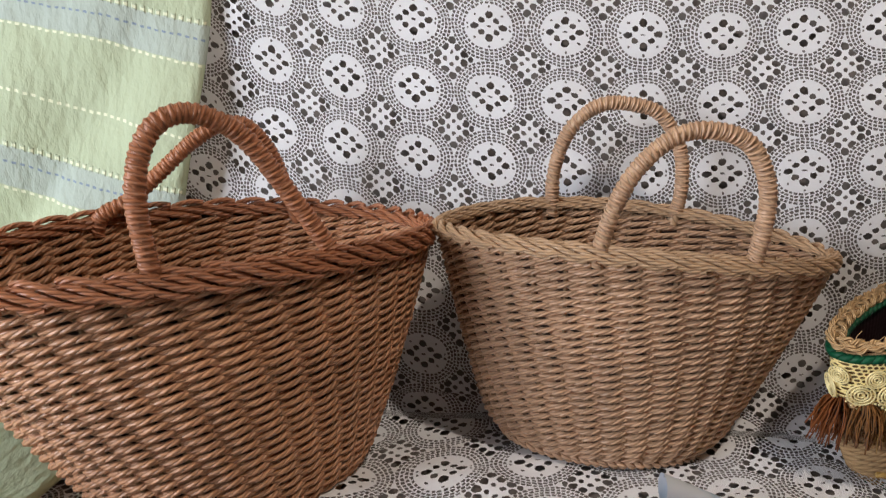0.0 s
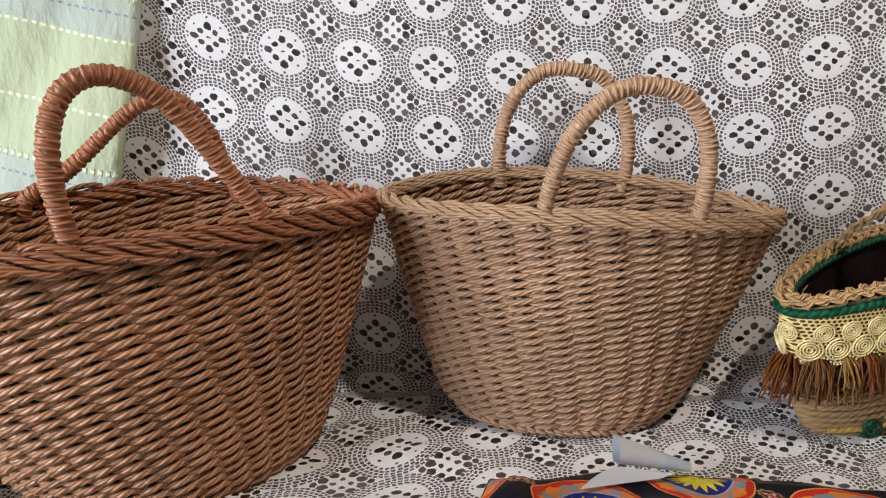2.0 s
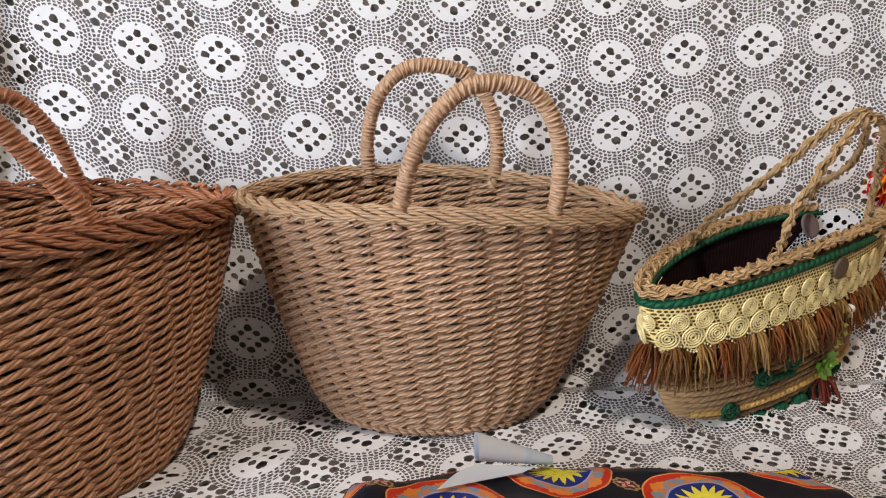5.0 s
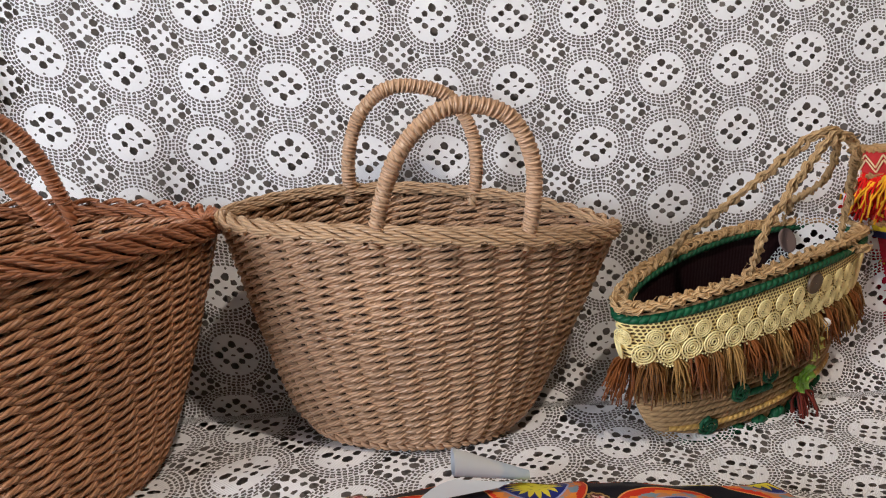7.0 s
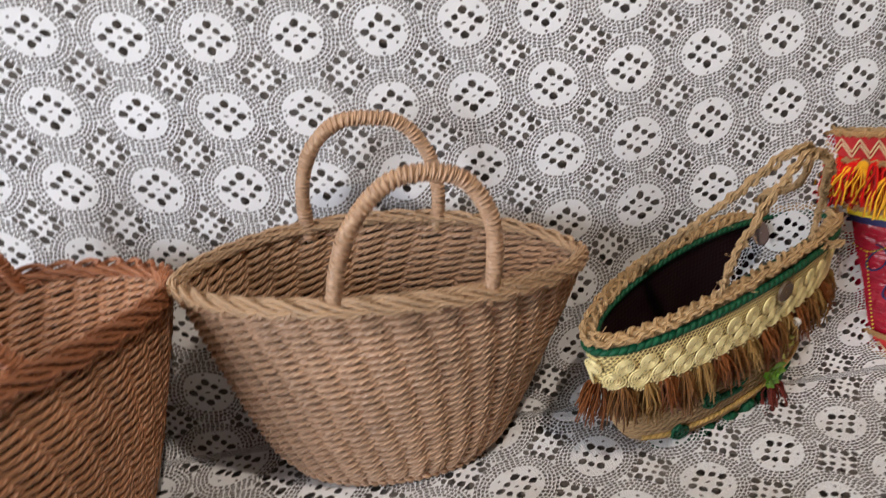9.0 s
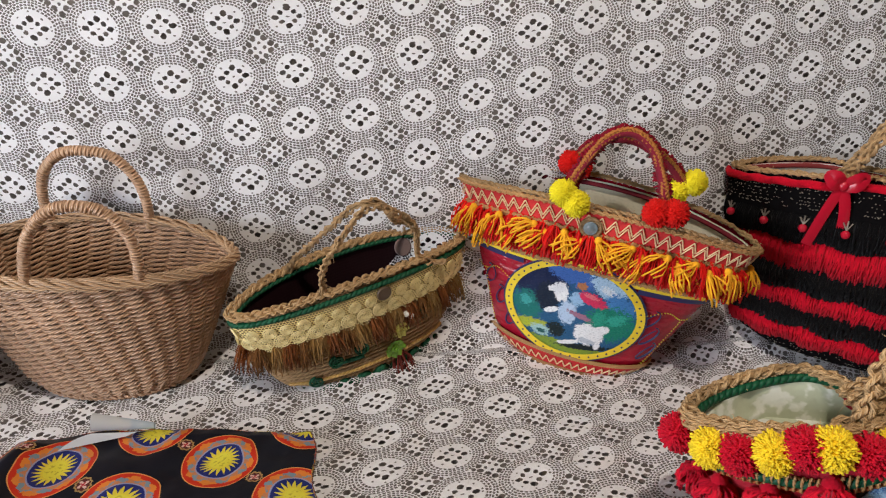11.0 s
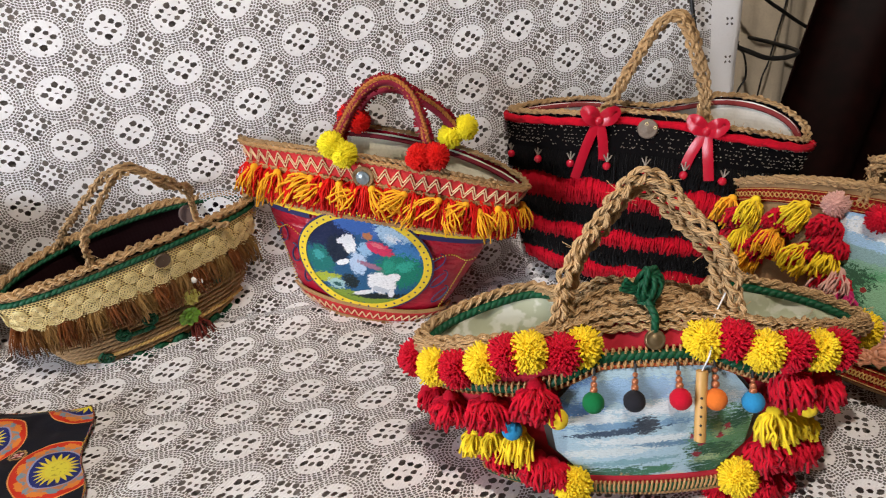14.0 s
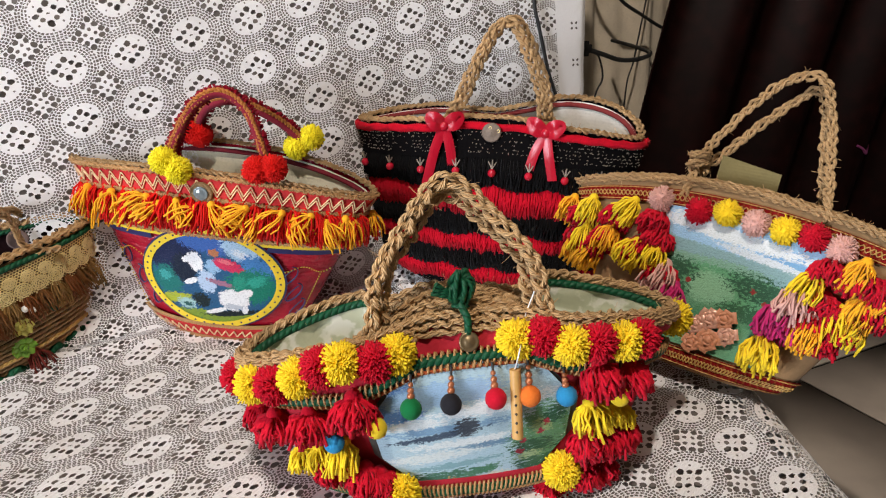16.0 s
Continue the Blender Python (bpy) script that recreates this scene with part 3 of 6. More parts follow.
def rope_basket(name, m, sh, label, weave, rim_mat, rows, stakes, fronts, backs, strap_r, tall):
    root = thing(name, m, label, "basket", "rope baskets")
    n = stakes * 8
    for i in range(rows):
        v = 0.03 + 0.93 * (i + 0.5) / rows
        pitch = sh.h * 0.93 / rows
        mb = MB()
        for k in (0, 1):
            pts = []
            for j in range(n):
                t = 2 * math.pi * j / n
                ph = math.pi * (j / 8 + k) + i * 0.22
                c = sh.at(t, v)
                out = sh.at(t, v, 0.01) - c
                out /= np.linalg.norm(out)
                g = noise.noise(Vector((t * 6, i * 3.1, k * 5))) * 0.0009
                pts.append(c + out * (0.0026 * math.cos(ph) + g) + np.array((0, 0, 1)) * (pitch * 0.27 * math.sin(ph) + g))
            mb.tube(pts, pitch * 0.375, 6, True)
        part("weave_course", mb, weave, root)
    st = MB()
    for i in range(stakes):
        t = 2 * math.pi * (i + 0.5) / stakes
        st.tube([sh.at(t, v) for v in np.linspace(0.0, 0.98, 10)], 0.0022, 4)
    part("stake_frame", st, M_STAKE, root)
    # added sheet inside the weave: its dark colour stands for shade between strands
    part("gap_shade_sheet", sh.wall(MB(), 0.01, 0.97, 90, 14, -0.0004), M_GAP_SHADE, root)
    part("bottom", sh.floor(MB(), 0.002, 0.003), weave, root)
    bf = MB()
    braid(bf, sh.ring(0.015, 240, 0.002), 0.004, 0.0028, 0.022, True, 3)
    part("foot_braid", bf, weave, root)
    # border: paired ends bent over the mouth, each lying slantwise across the next
    n = round(math.pi * (sh.a1 + sh.b1) / 0.0195)
    rim, inner = MB(), MB()
    for i in range(n):
        for k in (-0.5, 0.5):
            P, Q = [], []
            for q in np.linspace(0, 1, 10):
                t = 2 * math.pi * (i + 0.22 * k + 1.9 * q) / n
                w = noise.noise(Vector((i * 1.7, q * 2, k))) * 0.0012
                P.append(sh.at(t, 0.982 + tall * (0.034 * math.sin(math.pi * (0.30 + 1.25 * q)) + k * 0.022), 0.0050 * math.sin(math.pi * (q - 0.28) / 1.1) + 0.0014 + w))
                t = 2 * math.pi * (i + 0.26 * k - 1.6 * q) / n
                Q.append(sh.at(t, 0.998 - 0.040 * tall * q + k * 0.010, -0.0032 - 0.002 * math.sin(math.pi * q) + w))
            rim.tube(P, 0.0021, 6)
            inner.tube(Q, 0.0020, 5)
    part("rim_braid", rim, rim_mat, root)
    part("inner_braid", inner, rim_mat, root)
    part("rim_cord", MB().tube(sh.ring(0.978, 160), 0.0030, 6, True), rim_mat, root)
    for side, (handle_x, handle_h, lean, arch) in ((-1, fronts), (1, backs)):
        a, b = [sh.at(side * math.pi / 2 - side * math.asin(max(-1, min(1, x / sh.a1))), 0.93) for x in handle_x]
        d = b - a
        P = smooth_path([a + d * f + np.array((lean[0], lean[1], handle_h)) * h for f, h in arch], 110)
        hd = part("handle", MB().tube(P, strap_r * 1.04, 10), rim_mat, root)
        Q = smooth_path(P[::5], 900)
        T, S, N = frames_of(Q, up=(0, 1, 0.2))
        L = np.concatenate([[0], np.cumsum(np.linalg.norm(np.diff(Q, axis=0), axis=1))])
        wander = np.array([noise.noise(Vector((x * 60, handle_h * 50, side))) for x in L])
        ph = 2 * math.pi * (L / 0.0086 + wander * 0.30)
        for k in (0, math.pi):
            rr = strap_r * (0.80 + 0.10 * wander)
            coil = Q + S * (np.cos(ph + k) * rr)[:, None] + N * (np.sin(ph + k) * rr)[:, None]
            part("wrapped_cord", MB().tube(coil, 0.0022, 6), rim_mat if rim_mat is M_RUST_RIM else weave, hd)
    return root


shell_tan = Shell((0.090, 0.046), (0.157, 0.070), 0.193, 0.80, 1.25, 0.010)
rope_basket("rope_basket", standing((0.140, 0.5460, 0.2140), 0.193, 15, 2, 1), shell_tan,
            "tan paper rope basket with two arched handles", M_TAN, M_TAN_RIM, 27, 36, ((-0.046, 0.066), 0.101, (0.004, 0.0), ((0, 0), (0.03, 0.35), (0.12, 0.68), (0.32, 0.94), (0.56, 1.0), (0.80, 0.92), (0.97, 0.65), (1.02, 0.3), (1, 0))),
            ((-0.060, 0.050), 0.101, (0.0, 0.0), ((0, 0), (-0.03, 0.4), (0.05, 0.75), (0.25, 0.97), (0.50, 1.0), (0.75, 0.93), (0.95, 0.65), (1.02, 0.3), (1, 0))), 0.0052, 0.62)
shell_rust = Shell((0.088, 0.066), (0.180, 0.092), 0.203, 0.80, 1.12, 0.008)
shell_rust.shift = 0.022
rope_basket("rope_basket", standing((-0.180, 0.480, 0.1930), 0.200, 9, -7, 34), shell_rust,
            "reddish brown paper rope basket with a rust coloured rim", M_RUST, M_RUST_RIM, 28, 40, ((-0.050, 0.071), 0.103, (-0.006, 0.01), ((0, 0), (-0.03, 0.45), (0.0, 0.72), (0.09, 0.92), (0.23, 1.0), (0.39, 0.96), (0.54, 0.83), (0.76, 0.45), (1, 0))),
            ((-0.062, 0.098), 0.084, (0.0, -0.01), ((0, 0), (0.03, 0.18), (0.14, 0.30), (0.28, 0.52), (0.46, 0.84), (0.60, 0.99), (0.74, 0.97), (0.88, 0.62), (1, 0))), 0.0052, 0.85)


# ---- decorated straw bags: shared pieces ----
def picture(name, base, shapes, brush=40.0, stroke=(1, 1, 1), rough=0.65, warp=1.0):
    """A painted scene in x, z of the bag's own metres. shapes: colour, x, z, half width, half height, lean in degrees, raggedness."""
    m = Mat(name, base, rough, spec=0.2)
    x, z = m.uv()
    n1 = m.noise(brush * 3.5, 4, m.uvs, stroke)
    n2 = m.noise(brush * 11, 4, m.uvs, stroke)
    x = x + (m.noise(brush * 5, 3, m.uvs, (-1, 1.3, 1)) - 0.5) * 0.014 * warp
    z = z + (m.noise(brush * 5, 3, m.uvs, (1.2, -1, 1)) - 0.5) * 0.012 * warp
    for colour, cx, cz, rx, rz, lean, rag in shapes:
        c, s = math.cos(radians(lean)), math.sin(radians(lean))
        dx, dz = x - cx, z - cz
        p, q = (dx * c + dz * s) / rx, (dz * c - dx * s) / rz
        d = p * p + q * q + (n1 - 0.5) * rag * 3.0 + (n2 - 0.5) * rag * 2.6
        m.mix(d.ramp(1.10, 0.86), colour)
    dab = m.noise(brush * 9, 5, m.uvs, (stroke[0] * 0.6, stroke[1] * 1.8, 1))
    fine = m.noise(brush * 24, 3, m.uvs, stroke)
    m.mix(dab.ramp(0.56, 0.66) * 0.05, (0.66, 0.72, 0.72))
    m.mix(dab.ramp(0.46, 0.36) * 0.40, shade(base, 0.35))
    m.mix(fine.ramp(0.57, 0.72) * 0.05, (0.85, 0.86, 0.82))
    m.mix(fine.ramp(0.45, 0.3) * 0.35, shade(base, 0.25))
    m.bump(n2 + n1 + fine * 0.6, 0.0010, 0.8)
    return m.done()


def jute_rows(sh, root, v0, v1, count, r, material, off=0.0):
    for i in range(count):
        v = v0 + (v1 - v0) * i / (count - 1)
        R = sh.ring(v, 90, off)
        w = np.array([noise.noise(Vector((p[0] * 60, p[1] * 60, i * 4.0))) for p in R])
        R[:, 2] += w * r * 0.5
        part("jute_coil", MB().tube(R, r, 6, True), material, root)


def lining(sh, root, material, off=-0.007, v0=0.1, v1=0.985, rumple=0.006):
    G, n, k = [], 60, 10
    for i in range(n):
        row = []
        for v in np.linspace(v1, v0, k):
            p = sh.at(2 * math.pi * i / n, v, off)
            w = noise.noise_vector(Vector(p) * 40) * rumple * (1 if v < 0.97 else 0.2)
            row.append(p + np.array((w.x * 0.5, w.y * 0.5, w.z)))
        G.append(row)
    mb = MB().grid(G, None, True)
    mb.poly([g[-1] for g in G])
    return part("lining", mb, material, root)


def band(sh, root, name, material, s0, s1, v0, v1, off=0.003, n=60, label="", k=4):
    return part(name, sh.band(MB(), s0, s1, v0, v1, n, k, off), material, root, label)


def strip_cord(sh, root, name, material, s0, s1, v, r, off=0.003, wave=0.0, waves=10, n=120, label=""):
    f = v if callable(v) else (lambda s: v)
    P = [sh.front(s, f(s) + wave * math.sin(waves * math.pi * s), off) for s in np.linspace(s0, s1, n)]
    return part(name, MB().tube(P, r, 6), material, root, label)


def plait(root, name, material, pts, width=0.006, r=0.0032, pitch=0.024, up=(0, 1, 0.1), n=200, double=0.0):
    P = smooth_path(pts, n)
    mb = MB()
    for o in ((-double, double) if double else (0.0,)):
        braid(mb, P + np.array((0, o, abs(o) * 0.6)), width * 0.82, r * 0.84, pitch * 1.4, False, 3, up, 6, 0.9, 0.0026, 3)
    frizz(mb, P, width, 70)
    return part(name, mb, material, root)


def rim_plait(sh, root, material, v=1.0, off=0.0, width=0.0055, r=0.0032, pitch=0.024, name="rim_plait"):
    mb = MB()
    R = sh.ring(v, 440, off)
    braid(mb, R, width * 0.98, r * 0.84, pitch * 1.3, True, 3, wild=0.0020, yarns=3)
    frizz(mb, R, width, 90)
    return part(name, mb, material, root)


def hang(sh, root, s, v, length, r, material, strands=16, name="tassel", off=0.006, spread=0.6, sway=0.0, flop=0.35, ply=None):
    n = sh.normal(s, v)
    if abs(s) > 0.7:
        flop *= 0.4
    p = sh.front(s, v, off)
    return part(name, tassel(MB(), p, n * flop + np.array((sway, 0, -1)), length, r, strands, spread, ply=ply), material, root)


def pom(sh, root, s, v, r, material, off=None, strands=150):
    c = sh.front(s, v, r * 0.75 if off is None else off)
    return part("pompom", pompom(MB(), c, r, strands), material, root)


def disc(c, n, r, thick, seg=20, dome=0.0):
    """A round button at c facing n."""
    c, n = np.asarray(c, float), np.asarray(n, float)
    n = n / np.linalg.norm(n)
    x = np.cross(n, (0.1, 0.2, 1))
    x /= np.linalg.norm(x)
    y = np.cross(n, x)
    G = []
    for a in np.linspace(0, 2 * math.pi, seg, endpoint=False):
        d = x * math.cos(a) + y * math.sin(a)
        G.append([c + d * r * k + n * h for k, h in ((1.0, 0), (1.02, thick * 0.6), (0.93, thick), (0.8, thick * 0.8), (0.5, thick * 0.85 + dome * 0.7), (0.02, thick * 0.85 + dome))])
    return MB().grid(G, None, True)


def ring_of(mb, c, n, r, tube, seg=14):
    c, n = np.asarray(c, float), np.asarray(n, float)
    x = np.cross(n, (0.1, 0.2, 1))
    x /= np.linalg.norm(x)
    y = np.cross(n, x)
    return mb.tube([c + (x * math.cos(a) + y * math.sin(a)) * r for a in np.linspace(0, 2 * math.pi, seg, endpoint=False)], tube, 4, True)


M_BUTTON = plain("dark_wood_button", (0.09, 0.055, 0.03), 0.45)
M_SILVER = plain("silver_button", (0.36, 0.31, 0.25), 0.5, 0.7, grain=300, vary=0.5)
M_GLASSY = plain("glass_button", (0.20, 0.25, 0.27), 0.12, 0.3, 0.9, 200, 0.6)
M_GOLD_LACE = plain("gold_lace_thread", (0.98, 0.82, 0.40), 0.38, 0.15, 0.6, 400, 0.3)
def gold_net():
    m = Mat("gold_lace_ground", (0.95, 0.77, 0.33), 0.5, spec=0.5)
    u, v = m.uv()
    row = (v / 0.0032).floor()
    p, q = (u / 0.0036 + row * 0.5).fract() - 0.5, (v / 0.0032).fract() - 0.5
    m.mix(m.noise(500, 2).ramp(0.5, 0.8) * 0.4, (0.45, 0.30, 0.08))
    m.alpha((p * p + q * q).gt(0.13))
    return m.done()


M_GOLD_NET = gold_net()
M_YELLOW_PAINT = plain("yellow_paint", (0.80, 0.58, 0.03), 0.4, grain=90)
M_NAVY_PAINT = plain("navy_paint", (0.02, 0.02, 0.10), 0.4)
def glossy_red():
    m = Mat("red_paint", (0.40, 0.008, 0.026), 0.24, spec=0.5)
    crease = m.noise(38, 4, None, (1.0, 1.0, 2.6))
    m.mix(crease.ramp(0.5, 0.75) * 0.5, (0.50, 0.02, 0.05))
    m.mix(crease.ramp(0.47, 0.25) * 0.6, (0.20, 0.004, 0.02))
    m.bump(crease + m.noise(170, 3) * 0.25, 0.006, 0.8)
    return m.done()


M_RED_PAINT = glossy_red()
M_BEAD_WHITE = plain("white_bead", (0.85, 0.84, 0.80), 0.3)
M_RUST_YARN = yarn("rust_yarn", (0.22, 0.070, 0.020), 1.8)
M_STRAW_YARN = yarn("straw_yarn", (0.34, 0.19, 0.06), 1.6)


# ---- boat-shaped bag with gold lace ----
def gold_lace_bag():
    sh = Shell((0.104, 0.036), (0.155, 0.040), 0.163, 0.60, 1.0, 0.0123, round_foot=0.34)
    root = thing("straw_bag", standing((0.4326, 0.568, 0.1748), 0.163, 13.1, -11, 20.4), "boat-shaped jute bag with gold lace, brown tassels and green cord", "bag", "decorated straw bags")
    part("bottom", sh.floor(MB()), M_JUTE, root)
    jute_rows(sh, root, 0.02, 0.94, 23, 0.0027, M_JUTE_DARK)
    # added dark sheet behind the coils, painted shade for the gaps between them
    part("gap_shade_sheet", sh.wall(MB(), 0.01, 0.95, 70, 12, -0.002), M_GAP_SHADE, root)
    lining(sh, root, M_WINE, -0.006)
    rim_plait(sh, root, M_JUTE, 1.0, 0.0, 0.0052, 0.0030, 0.026)
    part("green_edge_cord", MB().tube(sh.ring(0.93, 200, 0.005), 0.0038, 6, True), M_GREEN_CORD, root)
    part("inner_cord", MB().tube(sh.ring(0.97, 200, -0.007), 0.0030, 6, True), M_GREEN_CORD, root)
    low = lambda s: 0.625 + 0.050 * (1 - abs(math.cos((s + 1.06) * math.pi * 17 / 2.12)))
    band(sh, root, "lace_backing", cloth("brown_backing", (0.16, 0.09, 0.03)), -1.07, 1.07, 0.68, 0.90, 0.0048)
    la = part("gold_lace", sh.band(MB(), -1.08, 1.08, low, 0.905, 200, 5, 0.0065), M_GOLD_NET, root, "scalloped gold lace trim")
    mb = MB()
    for i in range(18):
        s = -1.06 + 2.12 * i / 17
        for ds, v, k in ((0, 0.715, 1.0), (0.062, 0.815, 0.80)):
            q = s + ds
            c, n = sh.front(q, v, 0.0080), sh.normal(q, v)
            for r in (0.0094, 0.0068, 0.0046, 0.0022):
                ring_of(mb, c, n, r * k, 0.00078, 18)
            x = np.cross(n, (0.1, 0.2, 1))
            x /= np.linalg.norm(x)
            y = np.cross(n, x)
            mb.strands([[c + (x * math.cos(a) + y * math.sin(a)) * k * 0.0069, c + (x * math.cos(a) + y * math.sin(a)) * k * 0.0093] for a in np.linspace(0, 2 * math.pi, 16, endpoint=False)], 0.00045)
    for i in range(140):
        s = -1.08 + 2.16 * i / 139
        mb.ball(sh.front(s, low(s) - 0.006, 0.0072), 0.0010, 5, 4)
    part("lace_scroll", mb, M_GOLD_LACE, la)
    for i in range(19):
        s = -1.02 + 2.04 * i / 18 + random.uniform(-0.02, 0.02)
        hang(sh, root, s, 0.665, random.uniform(0.032, 0.042), 0.0098, (M_RUST_YARN, M_BROWN_YARN, M_STRAW_YARN)[i % 3], 70, flop=0.20, sway=random.uniform(-0.22, 0.22), off=0.001, spread=0.9, ply=0.0007)
    strip_cord(sh, root, "gold_cord", M_GOLD_CORD, -0.9, 0.9, 0.17, 0.0024, 0.004)
    strip_cord(sh, root, "green_foot_cord", M_GREEN_CORD, -1.0, 1.0, 0.045, 0.0048, 0.004, 0.028, 9)
    for s, v in ((-0.36, 0.33), (-0.12, 0.38), (0.52, 0.46), (-0.62, 0.16)):
        c, n = sh.front(s, v, 0.005), sh.normal(s, v)
        mb = MB()
        x = np.cross(n, (0, 0, 1))
        y = np.cross(x, n)
        P = [c + (x * math.cos(a) + y * math.sin(a)) * (0.0012 + 0.00062 * a) for a in np.linspace(0, 14, 70)]
        part("green_spiral", mb.tube(P, 0.0021, 5), M_GREEN_CORD, root)
    strip_cord(sh, root, "green_link", M_GREEN_CORD, -0.36, -0.12, lambda s: 0.30 + 0.3 * (s + 0.12) ** 2, 0.003, 0.005, n=20)
    # fabric flower
    M_LEAFY = plain("green_ribbon", (0.17, 0.36, 0.03), 0.4, vary=0.5)
    M_LIME = plain("yellow_green_ribbon", (0.50, 0.46, 0.10), 0.5, vary=0.5)
    for k, (s, v, r, mat) in enumerate(((0.17, 0.27, 0.0130, M_LEAFY), (0.22, 0.44, 0.0110, M_LIME))):
        c, n = sh.front(s, v, 0.006), sh.normal(s, v)
        x = np.cross(n, (0, 0, 1))
        y = np.cross(x, n)
        fl = part("fabric_rose", MB().tube([c + (x * math.cos(a) + y * math.sin(a)) * r * 0.1 * a ** 0.5 + n * (0.009 - 0.0007 * a) for a in np.linspace(0.5, 12, 50)], [0.0012 + 0.003 * i / 50 for i in range(50)], 5), mat, root)
        for i in range(9):
            a = i * 2.4
            d = x * math.cos(a) + y * math.sin(a)
            e = np.cross(n, d)
            G = [[c + d * r * f + e * w * r * 0.55 * math.sin(math.pi * min(1, f / 1.25)) + n * (0.002 + 0.006 * f * (1 - abs(w) * 0.5)) for w in (-1, -0.5, 0, 0.5, 1)] for f in (0.15, 0.5, 0.85, 1.1)]
            part("petal", MB().grid(G), mat, fl)
    for s, v in ((0.27, 0.58), (0.31, 0.54)):
        part("bead", MB().ball(sh.front(s, v, 0.012), 0.0042, 10, 8), M_BEAD_WHITE, root)
    M_MAROON = yarn("maroon_yarn", (0.16, 0.03, 0.02), 2.0)
    hang(sh, root, 0.26, 0.16, 0.034, 0.0105, M_MAROON, 26, spread=0.9)
    # toggle and loop
    n = sh.normal(0.10, 0.9)
    part("toggle_button", disc(sh.front(0.10, 0.86, 0.009), n, 0.0095, 0.003), M_BUTTON, root)
    part("paper_tag", disc(np.array((0.078, 0.018, 0.146)), (0, -1, 0.5), 0.012, 0.0015), plain("grey_tag", (0.16, 0.11, 0.10), 0.8), root)
    a, b = sh.front(-0.33, 1.0), sh.front(0.46, 1.0)
    plait(root, "handle", M_JUTE, [a, a + (0.006, -0.008, 0.042), (-0.020, -0.050, 0.243), (0.008, -0.056, 0.268), (0.038, -0.056, 0.252), b + (-0.006, -0.004, 0.050), b, b + (0.03, -0.01, -0.012)], 0.0036, 0.0023, 0.020)
    a, b = sh.at(math.pi / 2 + 0.52, 1.0), sh.at(math.pi / 2 - 0.62, 1.0)
    plait(root, "handle", M_JUTE, [a + (-0.03, 0, -0.005), a, a + (0.016, -0.018, 0.026), (-0.034, -0.020, 0.232), (0.000, -0.044, 0.268), (0.028, -0.046, 0.262), (0.052, -0.026, 0.220), b + (0.0, -0.006, 0.02), b], 0.0036, 0.0023, 0.020)


gold_lace_bag()


